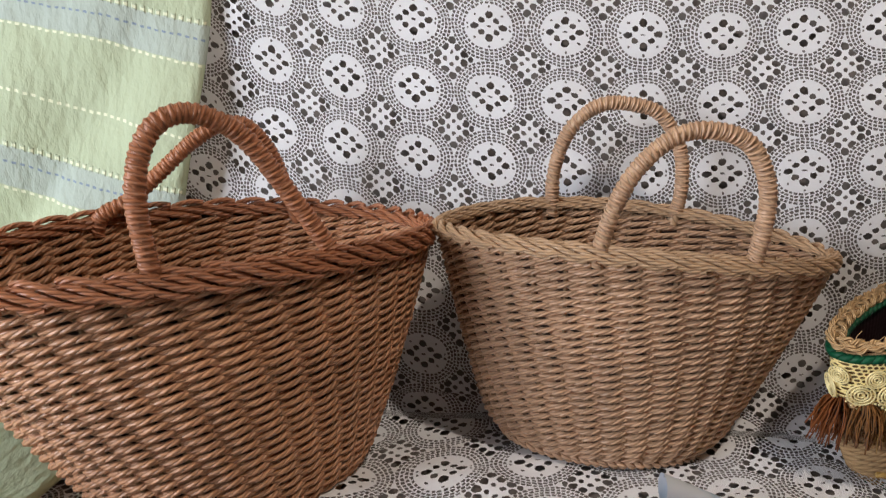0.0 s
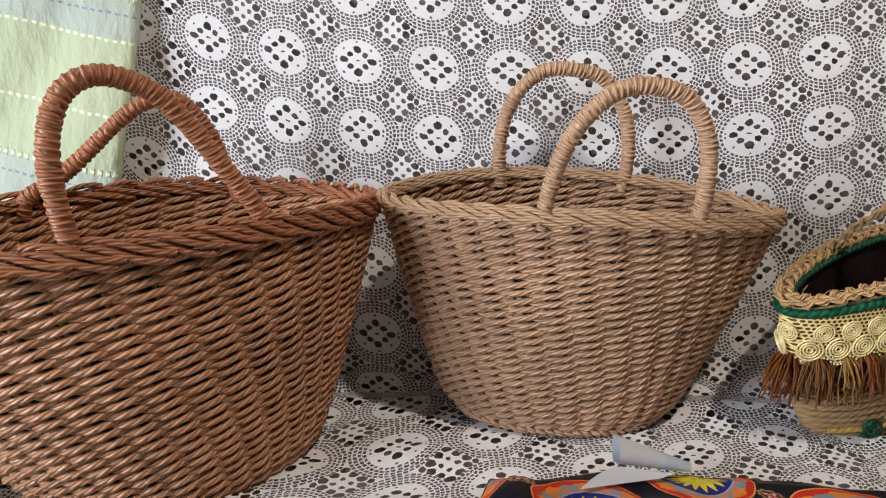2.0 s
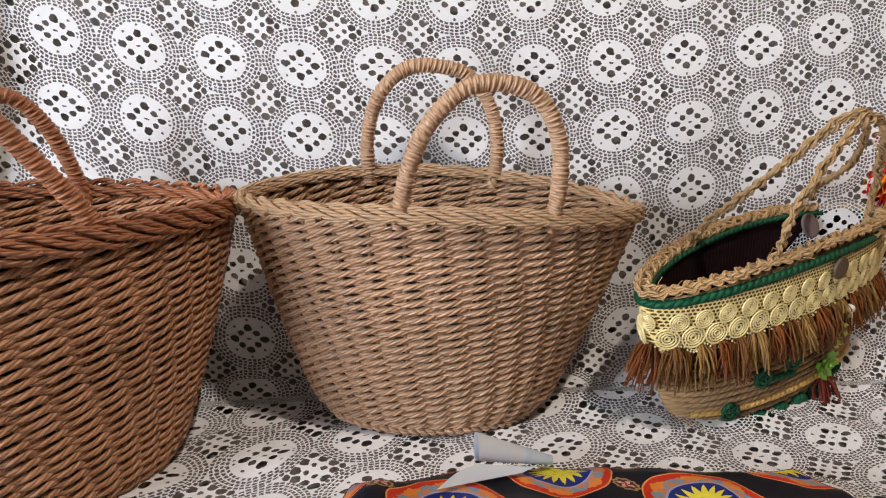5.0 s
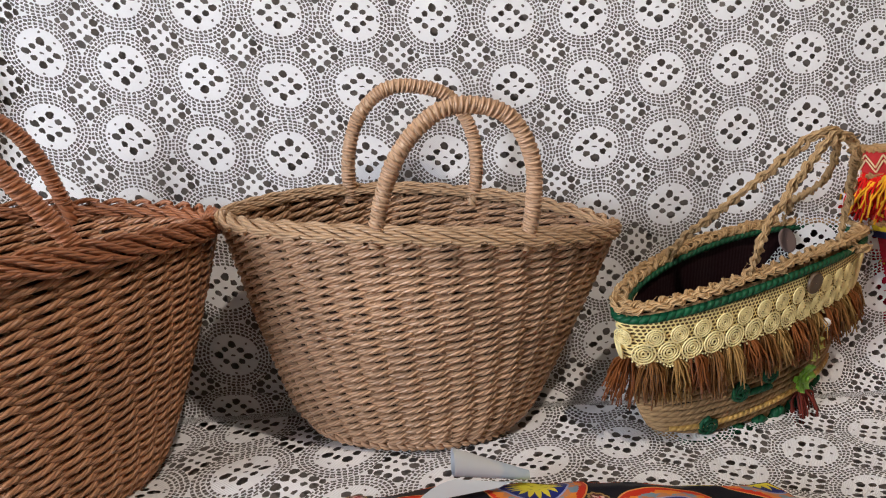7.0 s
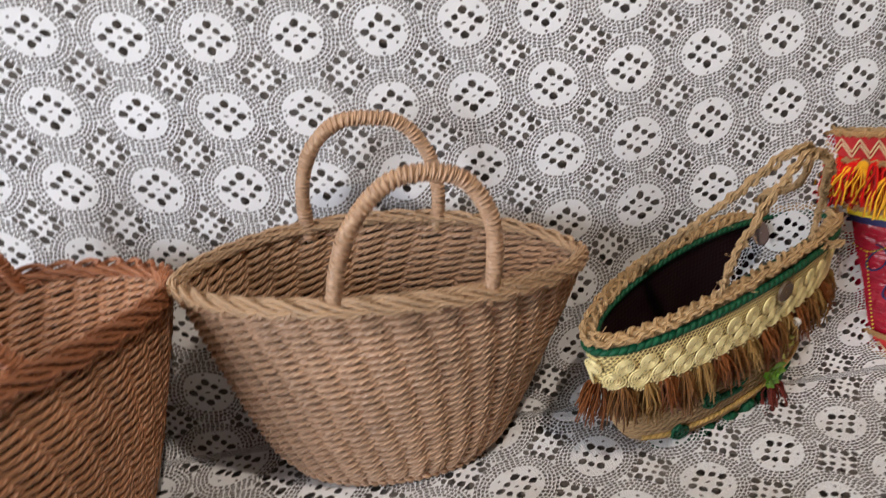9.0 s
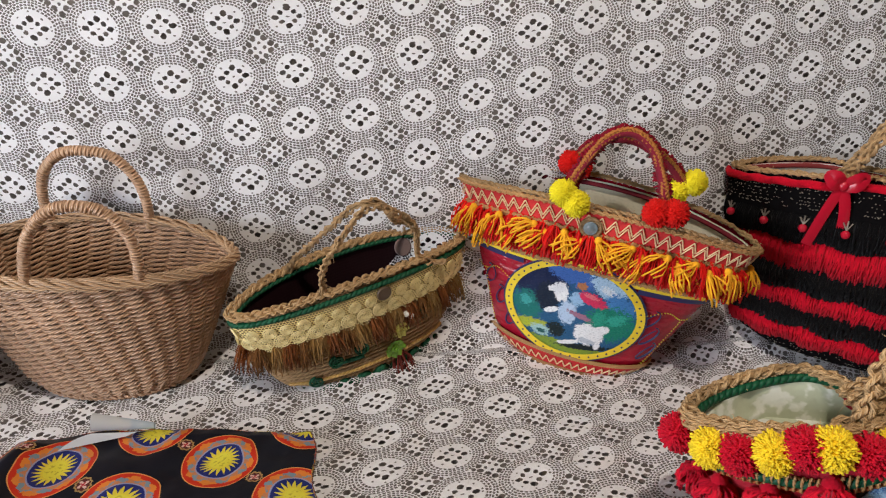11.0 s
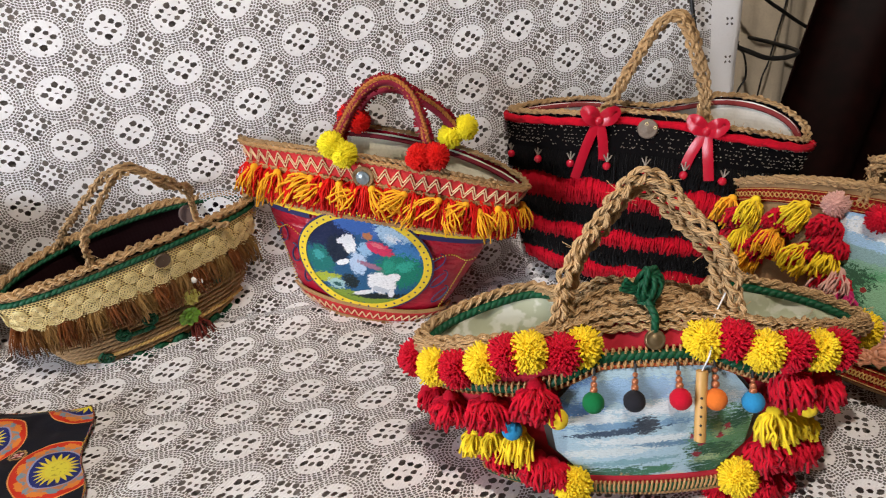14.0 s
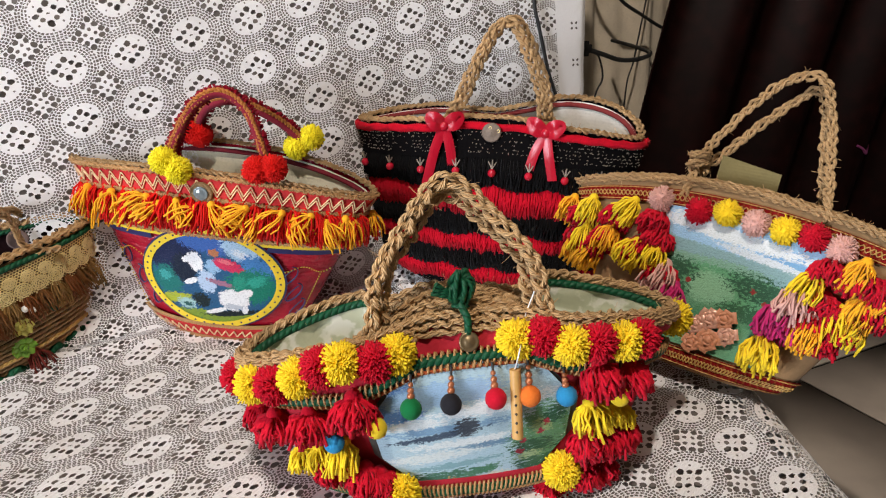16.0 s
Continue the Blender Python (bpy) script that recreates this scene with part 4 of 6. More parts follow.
# ---- bag with the painted oval ----
def oval_bag():
    sh = Shell((0.094, 0.048), (0.188, 0.055), 0.246, 0.85, 1.0, 0.022)
    root = thing("straw_bag", standing((0.752, 0.556, 0.258), 0.246, 8, 10, -24), "red painted straw bag with an oval picture and tassel fringe", "bag", "decorated straw bags")
    part("body", sh.floor(sh.wall(MB(), 0.0, 0.99, 80, 20)), M_RED_PAINT, root)
    lining(sh, root, M_LINING, -0.007)
    rim_plait(sh, root, M_JUTE, 1.005, -0.001, 0.0034, 0.0021, 0.020)
    part("wine_binding", MB().tube(sh.ring(0.965, 160, -0.008), 0.0052, 6, True, flat=0.5), cloth("wine_tape", (0.14, 0.01, 0.02)), root)
    # picture: dark sky and sea-green ground with plain pale and dark forms on it
    pic = picture("oval_picture", (0.02, 0.10, 0.22), tuple((c, -0.004 + x * 0.079, 0.100 + z * 0.066, rx * 0.079, rz * 0.066, a, g) for c, x, z, rx, rz, a, g in (
        ((0.008, 0.014, 0.06), -0.62, 0.42, 0.46, 0.52, 0, 0.5), ((0.05, 0.14, 0.45), -0.10, 0.78, 0.50, 0.20, -8, 0.9), ((0.42, 0.62, 0.80), 0.46, 0.66, 0.34, 0.20, -28, 0.8), ((0.75, 0.82, 0.88), 0.50, 0.60, 0.18, 0.08, -25, 1.1),
        ((0.06, 0.22, 0.52), 0.72, 0.30, 0.30, 0.24, -40, 0.9), ((0.008, 0.20, 0.13), 0.62, -0.10, 0.42, 0.40, 0, 0.8), ((0.03, 0.36, 0.26), 0.70, 0.02, 0.16, 0.12, 20, 1.4), ((0.02, 0.30, 0.20), 0.44, -0.02, 0.10, 0.16, 0, 1.4),
        ((0.01, 0.16, 0.14), -0.74, -0.16, 0.26, 0.34, 0, 0.9), ((0.05, 0.34, 0.32), -0.78, -0.08, 0.10, 0.12, 0, 1.4), ((0.006, 0.012, 0.03), -0.44, 0.16, 0.20, 0.34, 8, 0.7),
        ((0.40, 0.46, 0.03), -0.62, -0.56, 0.30, 0.12, 12, 1.1), ((0.22, 0.32, 0.03), 0.05, -0.86, 0.70, 0.14, 0, 0.9), ((0.008, 0.014, 0.014), 0.30, -0.76, 0.44, 0.07, 8, 0.7), ((0.008, 0.016, 0.016), -0.20, -0.52, 0.16, 0.16, 0, 0.9),
        ((0.36, 0.56, 0.56), -0.44, -0.64, 0.16, 0.12, 0, 1.2), ((0.02, 0.10, 0.09), -0.42, -0.66, 0.08, 0.05, 0, 0.9),
        ((0.84, 0.85, 0.86), 0.34, -0.44, 0.25, 0.24, -18, 0.45), ((0.84, 0.85, 0.86), 0.52, -0.28, 0.13, 0.10, 25, 0.45), ((0.50, 0.54, 0.60), 0.36, -0.60, 0.16, 0.06, -10, 0.7), ((0.82, 0.83, 0.84), 0.06, -0.72, 0.20, 0.05, 20, 0.5), ((0.80, 0.81, 0.84), 0.52, -0.66, 0.05, 0.10, 0, 0.5),
        ((0.46, 0.60, 0.78), -0.08, -0.06, 0.15, 0.26, 6, 0.7), ((0.86, 0.87, 0.88), -0.26, 0.36, 0.12, 0.22, 14, 0.5), ((0.84, 0.85, 0.87), -0.34, 0.40, 0.14, 0.08, 20, 0.6), ((0.82, 0.84, 0.86), -0.34, -0.10, 0.13, 0.06, 30, 0.6), ((0.36, 0.16, 0.24), 0.12, -0.06, 0.22, 0.06, -12, 0.8),
        ((0.30, 0.50, 0.72), 0.02, 0.30, 0.12, 0.16, 0, 0.7), ((0.66, 0.03, 0.10), 0.26, 0.36, 0.24, 0.13, -14, 0.6), ((0.78, 0.16, 0.20), 0.22, 0.42, 0.12, 0.05, -14, 0.8), ((0.52, 0.20, 0.08), 0.04, 0.60, 0.08, 0.09, 0, 0.8),
    )), 62, warp=0.35)
    cx, cz, rx, rz = -0.004, 0.100, 0.079, 0.066

    def on(x, z, off):
        v = max(0.0, min(1.0, z / sh.h))
        a = sh.at(-math.pi / 2, v)
        w = abs(sh.at(0.0, v)[0])
        return sh.at(-math.pi / 2 + math.asin(max(-1, min(1, x / w))), v, off)

    def oval(k0, k1, off, step=48, rings=8):
        G = []
        for a in np.linspace(0, 2 * math.pi, step, endpoint=False):
            G.append([on(cx + rx * k * math.cos(a), cz + rz * k * math.sin(a), off) for k in np.linspace(k1, k0, rings)])
        uv = [[(p[0], p[2]) for p in g] for g in G]
        uv.append(uv[0])
        return MB().grid(G, uv, True)

    part("picture", oval(0.01, 1.0, 0.0040), pic, root, "painted oval with pale shapes on dark green and blue")
    fr = part("picture_border", oval(0.98, 1.11, 0.0052, 64, 4), M_YELLOW_PAINT, root, "yellow painted border with dark dots")
    mb = MB()
    for i in range(44):
        a = 2 * math.pi * i / 44
        mb.ball(on(cx + rx * 1.045 * math.cos(a), cz + rz * 1.045 * math.sin(a), 0.0055), 0.0014, 6, 4, (1, 0.4, 1))
    part("border_dot", mb, M_NAVY_PAINT, fr)
    part("border_line", oval(1.10, 1.15, 0.0042, 64, 3), M_NAVY_PAINT, root)
    for s0, s1 in ((-0.97, -0.47), (0.38, 0.97)):
        band(sh, root, "navy_line", M_NAVY_PAINT, s0, s1, 0.60, 0.63, 0.0035)
        m0 = (s0 + s1) / 2
        for k in range(3):
            P = [sh.front(m0 - 0.08 + 0.09 * k + 0.06 * math.sin(q * 3), 0.46 - 0.11 * k + 0.06 * math.cos(q * 2.5), 0.0035) for q in np.linspace(0, 2.2, 16)]
            part("scroll", MB().tube(P, 0.0013, 5, flat=0.6), M_NAVY_PAINT, root)
        mb = MB()
        for k in range(22):
            q = k / 21
            mb.ball(sh.front(s0 + 0.05 + (s1 - s0 - 0.1) * q, 0.50 - 0.02 * math.sin(q * 9), 0.004), 0.0010, 5, 4)
            mb.ball(sh.front((s0 + 0.12) if s0 < 0 else (s1 - 0.12), 0.12 + 0.36 * q, 0.004), 0.0010, 5, 4)
        part("dotted_line", mb, M_YELLOW_PAINT, root)
    band(sh, root, "yellow_line", M_YELLOW_PAINT, -1.0, 1.0, 0.63, 0.66, 0.0036)
    # fringe and braid
    M_PALE_GOLD = plain("pale_gold_thread", (0.85, 0.62, 0.36), 0.45, 0.2, 0.5, 400, 0.3)
    band(sh, root, "fringe_tape", M_RED_CLOTH, -1.05, 1.05, 0.66, 0.99, 0.0040, label="red woven tape")
    for v, nm in ((0.665, "gold_trim"), (0.868, "gold_trim"), (0.988, "gold_trim")):
        P = [sh.front(s, v + 0.006 * math.sin(s * 150), 0.0055) for s in np.linspace(-1.05, 1.05, 260)]
        mb = MB()
        braid(mb, P, 0.0022, 0.0013, 0.008, False, 3, (0, 1, 0))
        part(nm, mb, M_TRIM, root)
    for lift in (0.0, 0.022):
        P = [sh.front(s, 0.885 + lift + 0.058 * abs(((s * 26) % 2) - 1), 0.0055) for s in np.linspace(-1.04, 1.04, 600)]
        part("gold_zigzag", MB().tube(P, 0.0009, 4), M_PALE_GOLD, root)
    for i in range(28):
        s = -1.03 + 2.06 * i / 27
        hang(sh, root, s, 0.865, 0.040, 0.0130, M_SCARLET, 56, flop=0.30, sway=random.uniform(-0.25, 0.25) if abs(s) < 0.8 else 0.0, off=0.001)
    for i in range(21):
        s = -1.0 + 2.0 * i / 20 + random.uniform(-0.02, 0.02)
        hang(sh, root, s, 0.855 - (i % 2) * 0.03, random.uniform(0.026, 0.038), 0.0105, M_ORANGE, 24, flop=0.25, sway=random.choice((-1.1, -0.6, 0.1, 0.5, 1.0)) if abs(s) < 0.75 else 0.0, off=0.012, spread=1.2)
    band(sh, root, "foot_tape", M_RED_CLOTH, -1.0, 1.0, 0.015, 0.115, 0.0040)
    for v in (0.015, 0.115):
        P = [sh.front(s, v, 0.005) for s in np.linspace(-1, 1, 160)]
        mb = MB()
        braid(mb, P, 0.0022, 0.0013, 0.008, False, 3, (0, 1, 0))
        part("gold_trim", mb, M_TRIM, root)
    P = [sh.front(s, 0.045 + 0.040 * abs(((s * 22) % 2) - 1), 0.0055) for s in np.linspace(-1, 1, 400)]
    part("gold_zigzag", MB().tube(P, 0.0010, 4), M_PALE_GOLD, root)
    n = sh.normal(-0.05, 0.9)
    bt = part("button", disc(sh.front(-0.05, 0.905, 0.006), n, 0.0135, 0.004, 24), M_JUTE_DARK, root)
    part("glass_stone", disc(sh.front(-0.05, 0.905, 0.009), n, 0.0086, 0.002, 20, 0.002), M_GLASSY, bt)
    # handles covered with plaited braid and a frill
    M_FRILL = yarn("maroon_frill_yarn", (0.26, 0.006, 0.02))
    M_HAND = cord("rust_gold_braid", (0.42, 0.15, 0.03), 0.3, 1.6, 220, 0.6)
    for pts in (((-0.047, -0.050, 0.246), (-0.042, -0.050, 0.278), (-0.022, -0.036, 0.320), (0.006, -0.030, 0.336), (0.036, -0.034, 0.320), (0.060, -0.050, 0.278), (0.066, -0.052, 0.246)),
                ((-0.050, 0.040, 0.246), (-0.044, 0.038, 0.276), (-0.022, 0.018, 0.306), (0.008, 0.008, 0.318), (0.038, 0.014, 0.308), (0.066, 0.030, 0.288), (0.092, 0.040, 0.262))):
        P = smooth_path(pts, 80)
        h = part("handle", MB().tube(P, 0.0080, 8, flat=0.7), cloth("maroon_frill", (0.20, 0.010, 0.025)), root)
        mb = MB()
        braid(mb, P + np.array((0, -0.005, 0.003)), 0.0040, 0.0020, 0.014, False, 3, (0, 1, 0.2))
        part("plaited_braid", mb, M_HAND, h)
        fr = MB()
        S = []
        for q in P:
            for _ in range(14):
                d = np.array((random.uniform(-1, 1), random.uniform(0.0, 1), random.uniform(-0.4, 1)))
                S.append((q, q + d / np.linalg.norm(d) * random.uniform(0.009, 0.0115)))
        fr.strands(S, 0.0012)
        part("frill", fr, M_FRILL, h)
    for x, y, z, mat in ((-0.051, -0.064, 0.258, M_LEMON), (-0.034, -0.067, 0.250, M_LEMON), (0.056, -0.066, 0.262, M_SCARLET), (0.075, -0.064, 0.266, M_SCARLET),
                         (-0.056, 0.034, 0.262, M_SCARLET), (-0.044, 0.036, 0.258, M_SCARLET), (0.080, 0.036, 0.258, M_LEMON), (0.098, 0.040, 0.272, M_LEMON)):
        part("pompom", pompom(MB(), (x, y, z), 0.0150, 1200, tidy=0.97), mat, root)
    return root


oval_bag()


# ---- black and red fringed bag ----
def striped_bag():
    sh = Shell((0.135, 0.045), (0.190, 0.046), 0.258, 0.75, 1.0, 0.020)
    sh.pinch, sh.lift = 0.75, 0.026
    root = thing("straw_bag", standing((1.105, 0.495, 0.286), 0.258, 6, 5, -33.5), "black and red yarn striped bag with red ribbon bows", "bag", "decorated straw bags")
    part("body", sh.floor(sh.wall(MB(), 0.0, 0.99, 80, 20)), M_BLACK_FELT, root)
    lining(sh, root, M_WHITE_LINING, -0.007)
    rim_plait(sh, root, M_JUTE, 1.0, 0.0, 0.0042, 0.0025, 0.020)
    M_BRIGHT = yarn("bright_red_yarn", (0.54, 0.005, 0.020))
    bounds = ((0.66, 0.83, M_BLACK, 0.011), (0.50, 0.69, M_BRIGHT, 0.008), (0.39, 0.53, M_BLACK, 0.011), (0.28, 0.41, M_BRIGHT, 0.008), (0.19, 0.31, M_BLACK, 0.011), (0.09, 0.21, M_BRIGHT, 0.008))
    for v0, v1, mat, off in bounds:
        mb = MB()
        S = []
        for i in range(2100):
            s = random.uniform(-1.03, 1.03)
            e = random.uniform(-0.012, 0.02)
            o = off * random.uniform(0.5, 1.15)
            top = v1 + random.uniform(-0.012, 0.01)
            bot = v0 + e + 0.012 * math.sin(s * 17 + v0 * 40)
            S.append((sh.front(s, top, o * 0.4), sh.front(s + random.uniform(-.008, .008), top * 0.55 + bot * 0.45, o), sh.front(s + random.uniform(-.030, .030), bot, o * random.uniform(0.6, 1.2))))
        mb.strands(S, 0.0014)
        part("yarn_fringe", mb, mat, root)
    band(sh, root, "lace_band", M_BLACK_FELT, -1.03, 1.03, 0.80, 0.955, 0.010, label="black lace band with tiny glints")
    mb = MB()
    for i in range(520):
        mb.ball(sh.front(random.uniform(-1, 1), random.choice((0.83, 0.85, 0.87, 0.89, 0.91, 0.93)) + random.uniform(-0.004, 0.004), 0.0107), 0.0008, 4, 3)
    part("sequin", mb, M_SILVER, root)
    mb = MB()
    for i in range(200):
        mb.ball(sh.front(random.uniform(-1, 1), random.uniform(0.01, 0.08), 0.003), 0.0007, 4, 3)
    part("sequin", mb, M_SILVER, root)
    P = [sh.front(s, 0.955, 0.009) for s in np.linspace(-1.04, 1.04, 140)]
    mb = MB()
    braid(mb, P, 0.0040, 0.0030, 0.010, False, 3, (0, 1, 0))
    part("red_edging", mb, M_BRIGHT, root)
    part("wine_binding", MB().tube(sh.ring(0.972, 160, -0.007), 0.0045, 6, True, flat=0.5), cloth("brick_tape", (0.22, 0.03, 0.03)), root)
    M_CHERRY = plain("cherry_bead", (0.50, 0.01, 0.03), 0.15, spec=0.7)
    for i in range(9):
        s = -0.92 + 1.84 * i / 8
        c = part("cherry_bead", MB().ball(sh.front(s, 0.735, 0.016), 0.0055, 10, 8), M_CHERRY, root)
        mb = MB()
        for a in (-0.5, 0, 0.5):
            mb.tube([sh.front(s, 0.755, 0.016), sh.front(s + a * 0.05, 0.80 - abs(a) * 0.02, 0.015)], 0.0010, 4)
        part("bead_cap", mb, M_SILVER, c)
    # bows
    M_SATIN = plain("red_satin", (0.46, 0.006, 0.024), 0.30, spec=0.55, grain=200, vary=0.15)
    for s in (-0.30, 0.30):
        c, n = sh.front(s, 0.965, 0.016), sh.normal(s, 0.9)
        x = np.cross((0, 0, 1), n)
        x /= np.linalg.norm(x)
        z = np.array((0, 0, 1.0))

        def ribbon(pts, w):
            Q = smooth_path(pts, 24)
            T, S, N = frames_of(Q, up=tuple(n))
            return MB().grid([[q + S[i] * w * k + n * 0.001 * (1 - k * k) for k in (-1, -0.4, 0.4, 1)] for i, q in enumerate(Q)])
        kn = part("bow_knot", MB().ball(c, 0.007, 10, 8, (1, 1, 1)), M_SATIN, root)
        for sg in (-1, 1):
            part("bow_loop", ribbon([c, c + x * sg * 0.010 + z * 0.012 + n * 0.007, c + x * sg * 0.020 + z * 0.012 + n * 0.004, c + x * sg * 0.013 + z * 0.001 + n * 0.007, c], 0.0062), M_SATIN, kn)
            part("bow_tail", ribbon([c, c - z * 0.030 + x * (sg * 0.010 - 0.002) + n * 0.006, c - z * (0.080 if sg * s < 0 or s < 0 > sg else 0.062) + x * (sg * 0.019 - 0.004) + n * 0.004], 0.0064), M_SATIN, kn)
    n = sh.normal(0.0, 0.9)
    bt = part("metal_button", disc(sh.front(-0.02, 0.93, 0.013), n, 0.0125, 0.004, 24, 0.002), plain("aged_metal", (0.20, 0.155, 0.12), 0.6, 0.2, 0.3, 400, 0.6), root)
    mb = MB()
    for i in range(9):
        a = i * 2.4
        ring_of(mb, sh.front(-0.02, 0.93, 0.018) + np.array((math.cos(a), 0, math.sin(a))) * 0.0012 * i, n, 0.0018, 0.0006, 8)
    part("filigree", mb, M_GOLD_LACE, bt)
    for y, dx in ((-0.026, 0.0), (0.022, 0.006)):
        a, b = np.array((-0.064 + dx, y, 0.252)), np.array((0.060 + dx, y, 0.252))
        plait(root, "handle", M_JUTE, [a + (-0.012, 0, -0.012), a, a + (0.020, 0, 0.045), (-0.018 + dx, y * 0.5, 0.355), (0.004 + dx, y * 0.45, 0.376), (0.024 + dx, y * 0.5, 0.358), b + (-0.006, 0, 0.040), b, b + (0.01, 0, -0.012)], 0.0054, 0.0031, 0.028)
    return root


striped_bag()


# ---- pompom bag in front ----
def pompom_bag():
    sh = Shell((0.1386, 0.0553), (0.1973, 0.0627), 0.1662, 0.75, 1.0, 0.0269)
    sh.pinch = 1.30
    root = thing("straw_bag", standing((0.9006, 0.1911, 0.1696), 0.1662, -0.5, -1.5, -17.2), "straw bag with red and yellow pompoms and painted seascape", "bag", "decorated straw bags")
    part("body", sh.floor(sh.wall(MB(), 0.0, 0.99, 90, 20)), M_RED_FELT, root)
    lining(sh, root, M_BROCADE, -0.010, 0.72, 0.985, 0.015)
    for v, off, w, r in ((1.0, 0.0, 0.0048, 0.0029), (0.965, 0.003, 0.0042, 0.0027), (1.035, -0.003, 0.0044, 0.0027)):
        rim_plait(sh, root, M_JUTE, v, off, w, r, 0.026)
    part("green_inner_cord", MB().tube(sh.ring(0.985, 200, -0.009), 0.0042, 6, True), M_GREEN_CORD, root)
    # loose plaits drawn across the middle of the mouth
    for k in range(4):
        y = -0.020 + 0.013 * k
        plait(root, "rim_plait", M_JUTE, [(-0.075, y - 0.012, 0.164), (-0.03, y, 0.174 + 0.003 * (k % 2)), (0.02, y, 0.172), (0.07, y - 0.010, 0.164)], 0.0048, 0.0030, 0.024)
    # seascape
    pic = picture("seascape", (0.42, 0.60, 0.70), (
        ((0.10, 0.24, 0.56), -0.066, 0.104, 0.026, 0.018, 10, 0.9), ((0.30, 0.48, 0.70), -0.030, 0.112, 0.060, 0.010, 4, 1.0), ((0.74, 0.80, 0.83), 0.020, 0.098, 0.060, 0.007, 5, 1.4), ((0.72, 0.78, 0.80), -0.050, 0.086, 0.024, 0.006, 5, 1.4),
        ((0.20, 0.36, 0.54), -0.020, 0.080, 0.055, 0.004, 4, 1.2), ((0.05, 0.08, 0.13), -0.034, 0.073, 0.040, 0.0032, 8, 1.0), ((0.04, 0.05, 0.07), -0.008, 0.080, 0.011, 0.009, 20, 1.0), ((0.70, 0.77, 0.80), -0.010, 0.065, 0.050, 0.004, 4, 1.3), ((0.14, 0.26, 0.40), 0.010, 0.060, 0.034, 0.003, 4, 1.2), ((0.66, 0.74, 0.76), -0.040, 0.052, 0.040, 0.005, 6, 1.4), ((0.22, 0.40, 0.46), -0.02, 0.042, 0.04, 0.003, 6, 1.2),
        ((0.10, 0.26, 0.12), 0.060, 0.058, 0.030, 0.036, -25, 1.1), ((0.30, 0.44, 0.20), 0.058, 0.070, 0.010, 0.008, 20, 1.5), ((0.02, 0.09, 0.04), 0.050, 0.050, 0.020, 0.008, 0, 1.8), ((0.02, 0.10, 0.05), 0.070, 0.080, 0.012, 0.008, 30, 1.6), ((0.34, 0.46, 0.24), 0.046, 0.040, 0.012, 0.005, 0, 1.5), ((0.03, 0.12, 0.06), 0.054, 0.032, 0.022, 0.008, 0, 1.5),
        ((0.42, 0.30, 0.14), 0.070, 0.026, 0.026, 0.007, 20, 0.9), ((0.05, 0.16, 0.10), -0.035, 0.028, 0.040, 0.008, 6, 1.4), ((0.46, 0.33, 0.14), -0.030, 0.021, 0.014, 0.006, 20, 0.9), ((0.60, 0.60, 0.50), 0.006, 0.024, 0.020, 0.005, 10, 1.0), ((0.06, 0.20, 0.11), 0.002, 0.033, 0.018, 0.004, 12, 1.0), 
        ((0.34, 0.02, 0.04), 0.034, 0.066, 0.004, 0.0035, 0, 0.6), ((0.34, 0.02, 0.04), 0.040, 0.058, 0.003, 0.003, 0, 0.6), ((0.34, 0.02, 0.04), 0.036, 0.047, 0.004, 0.003, 0, 0.6), ((0.34, 0.02, 0.04), 0.062, 0.073, 0.003, 0.003, 0, 0.6), ((0.34, 0.02, 0.04), 0.056, 0.064, 0.003, 0.003, 0, 0.6),
    ), 70, (0.55, 2.2, 1), 0.45, 0.6)
    cut = lambda s: 0.165 + max(0.0, abs(s + 0.01) - 0.33) * 1.3
    cap = lambda s: 0.815 - max(0.0, abs(s + 0.01) - 0.27) * 1.3
    band(sh, root, "picture_border", plain("dark_frame", (0.05, 0.045, 0.04), 0.6), -0.50, 0.48, lambda s: cut(s) - 0.03, lambda s: max(cut(s) - 0.02, cap(s) + 0.03), 0.0025, 70)
    band(sh, root, "picture", pic, -0.46, 0.44, cut, lambda s: max(cut(s), cap(s)), 0.0045, 70, "painted seascape with pale waves and a green shore", 8)
    # top tape, looped braid
    band(sh, root, "felt_band", M_RED_FELT, -1.0, 1.0, 0.87, 0.955, 0.0045)
    dip = lambda s: 0.835 - 0.115 * min(1.0, max(0.0, (abs(s) - 0.22) / 0.30))
    for line, s0, s1 in ((dip, -1.0, 1.0), (lambda s: 0.09, -0.9, 0.9)):
        N = 1000
        P = []
        for i in range(N):
            s = s0 + (s1 - s0) * i / (N - 1)
            a = i * 2 * math.pi / 13
            P.append(sh.front(s, line(s) + 0.046 * math.sin(a), 0.007 + 0.002 * math.cos(a)))
        tr = part("looped_braid", MB().tube(P, 0.0013, 4), M_TRIM, root, "gold and green looped braid")
        part("braid_core", MB().tube([sh.front(s, line(s), 0.005) for s in np.linspace(s0, s1, 80)], 0.0048, 6), M_GREEN_CORD, tr)
        part("braid_edge", MB().tube([sh.front(s, line(s) - 0.045, 0.005) for s in np.linspace(s0, s1, 80)], 0.0016, 5), cord("orange_edge", (0.45, 0.10, 0.03)), tr)
    band(sh, root, "foot_felt", M_RED_FELT, -1.0, 1.0, 0.115, 0.165, 0.0055)
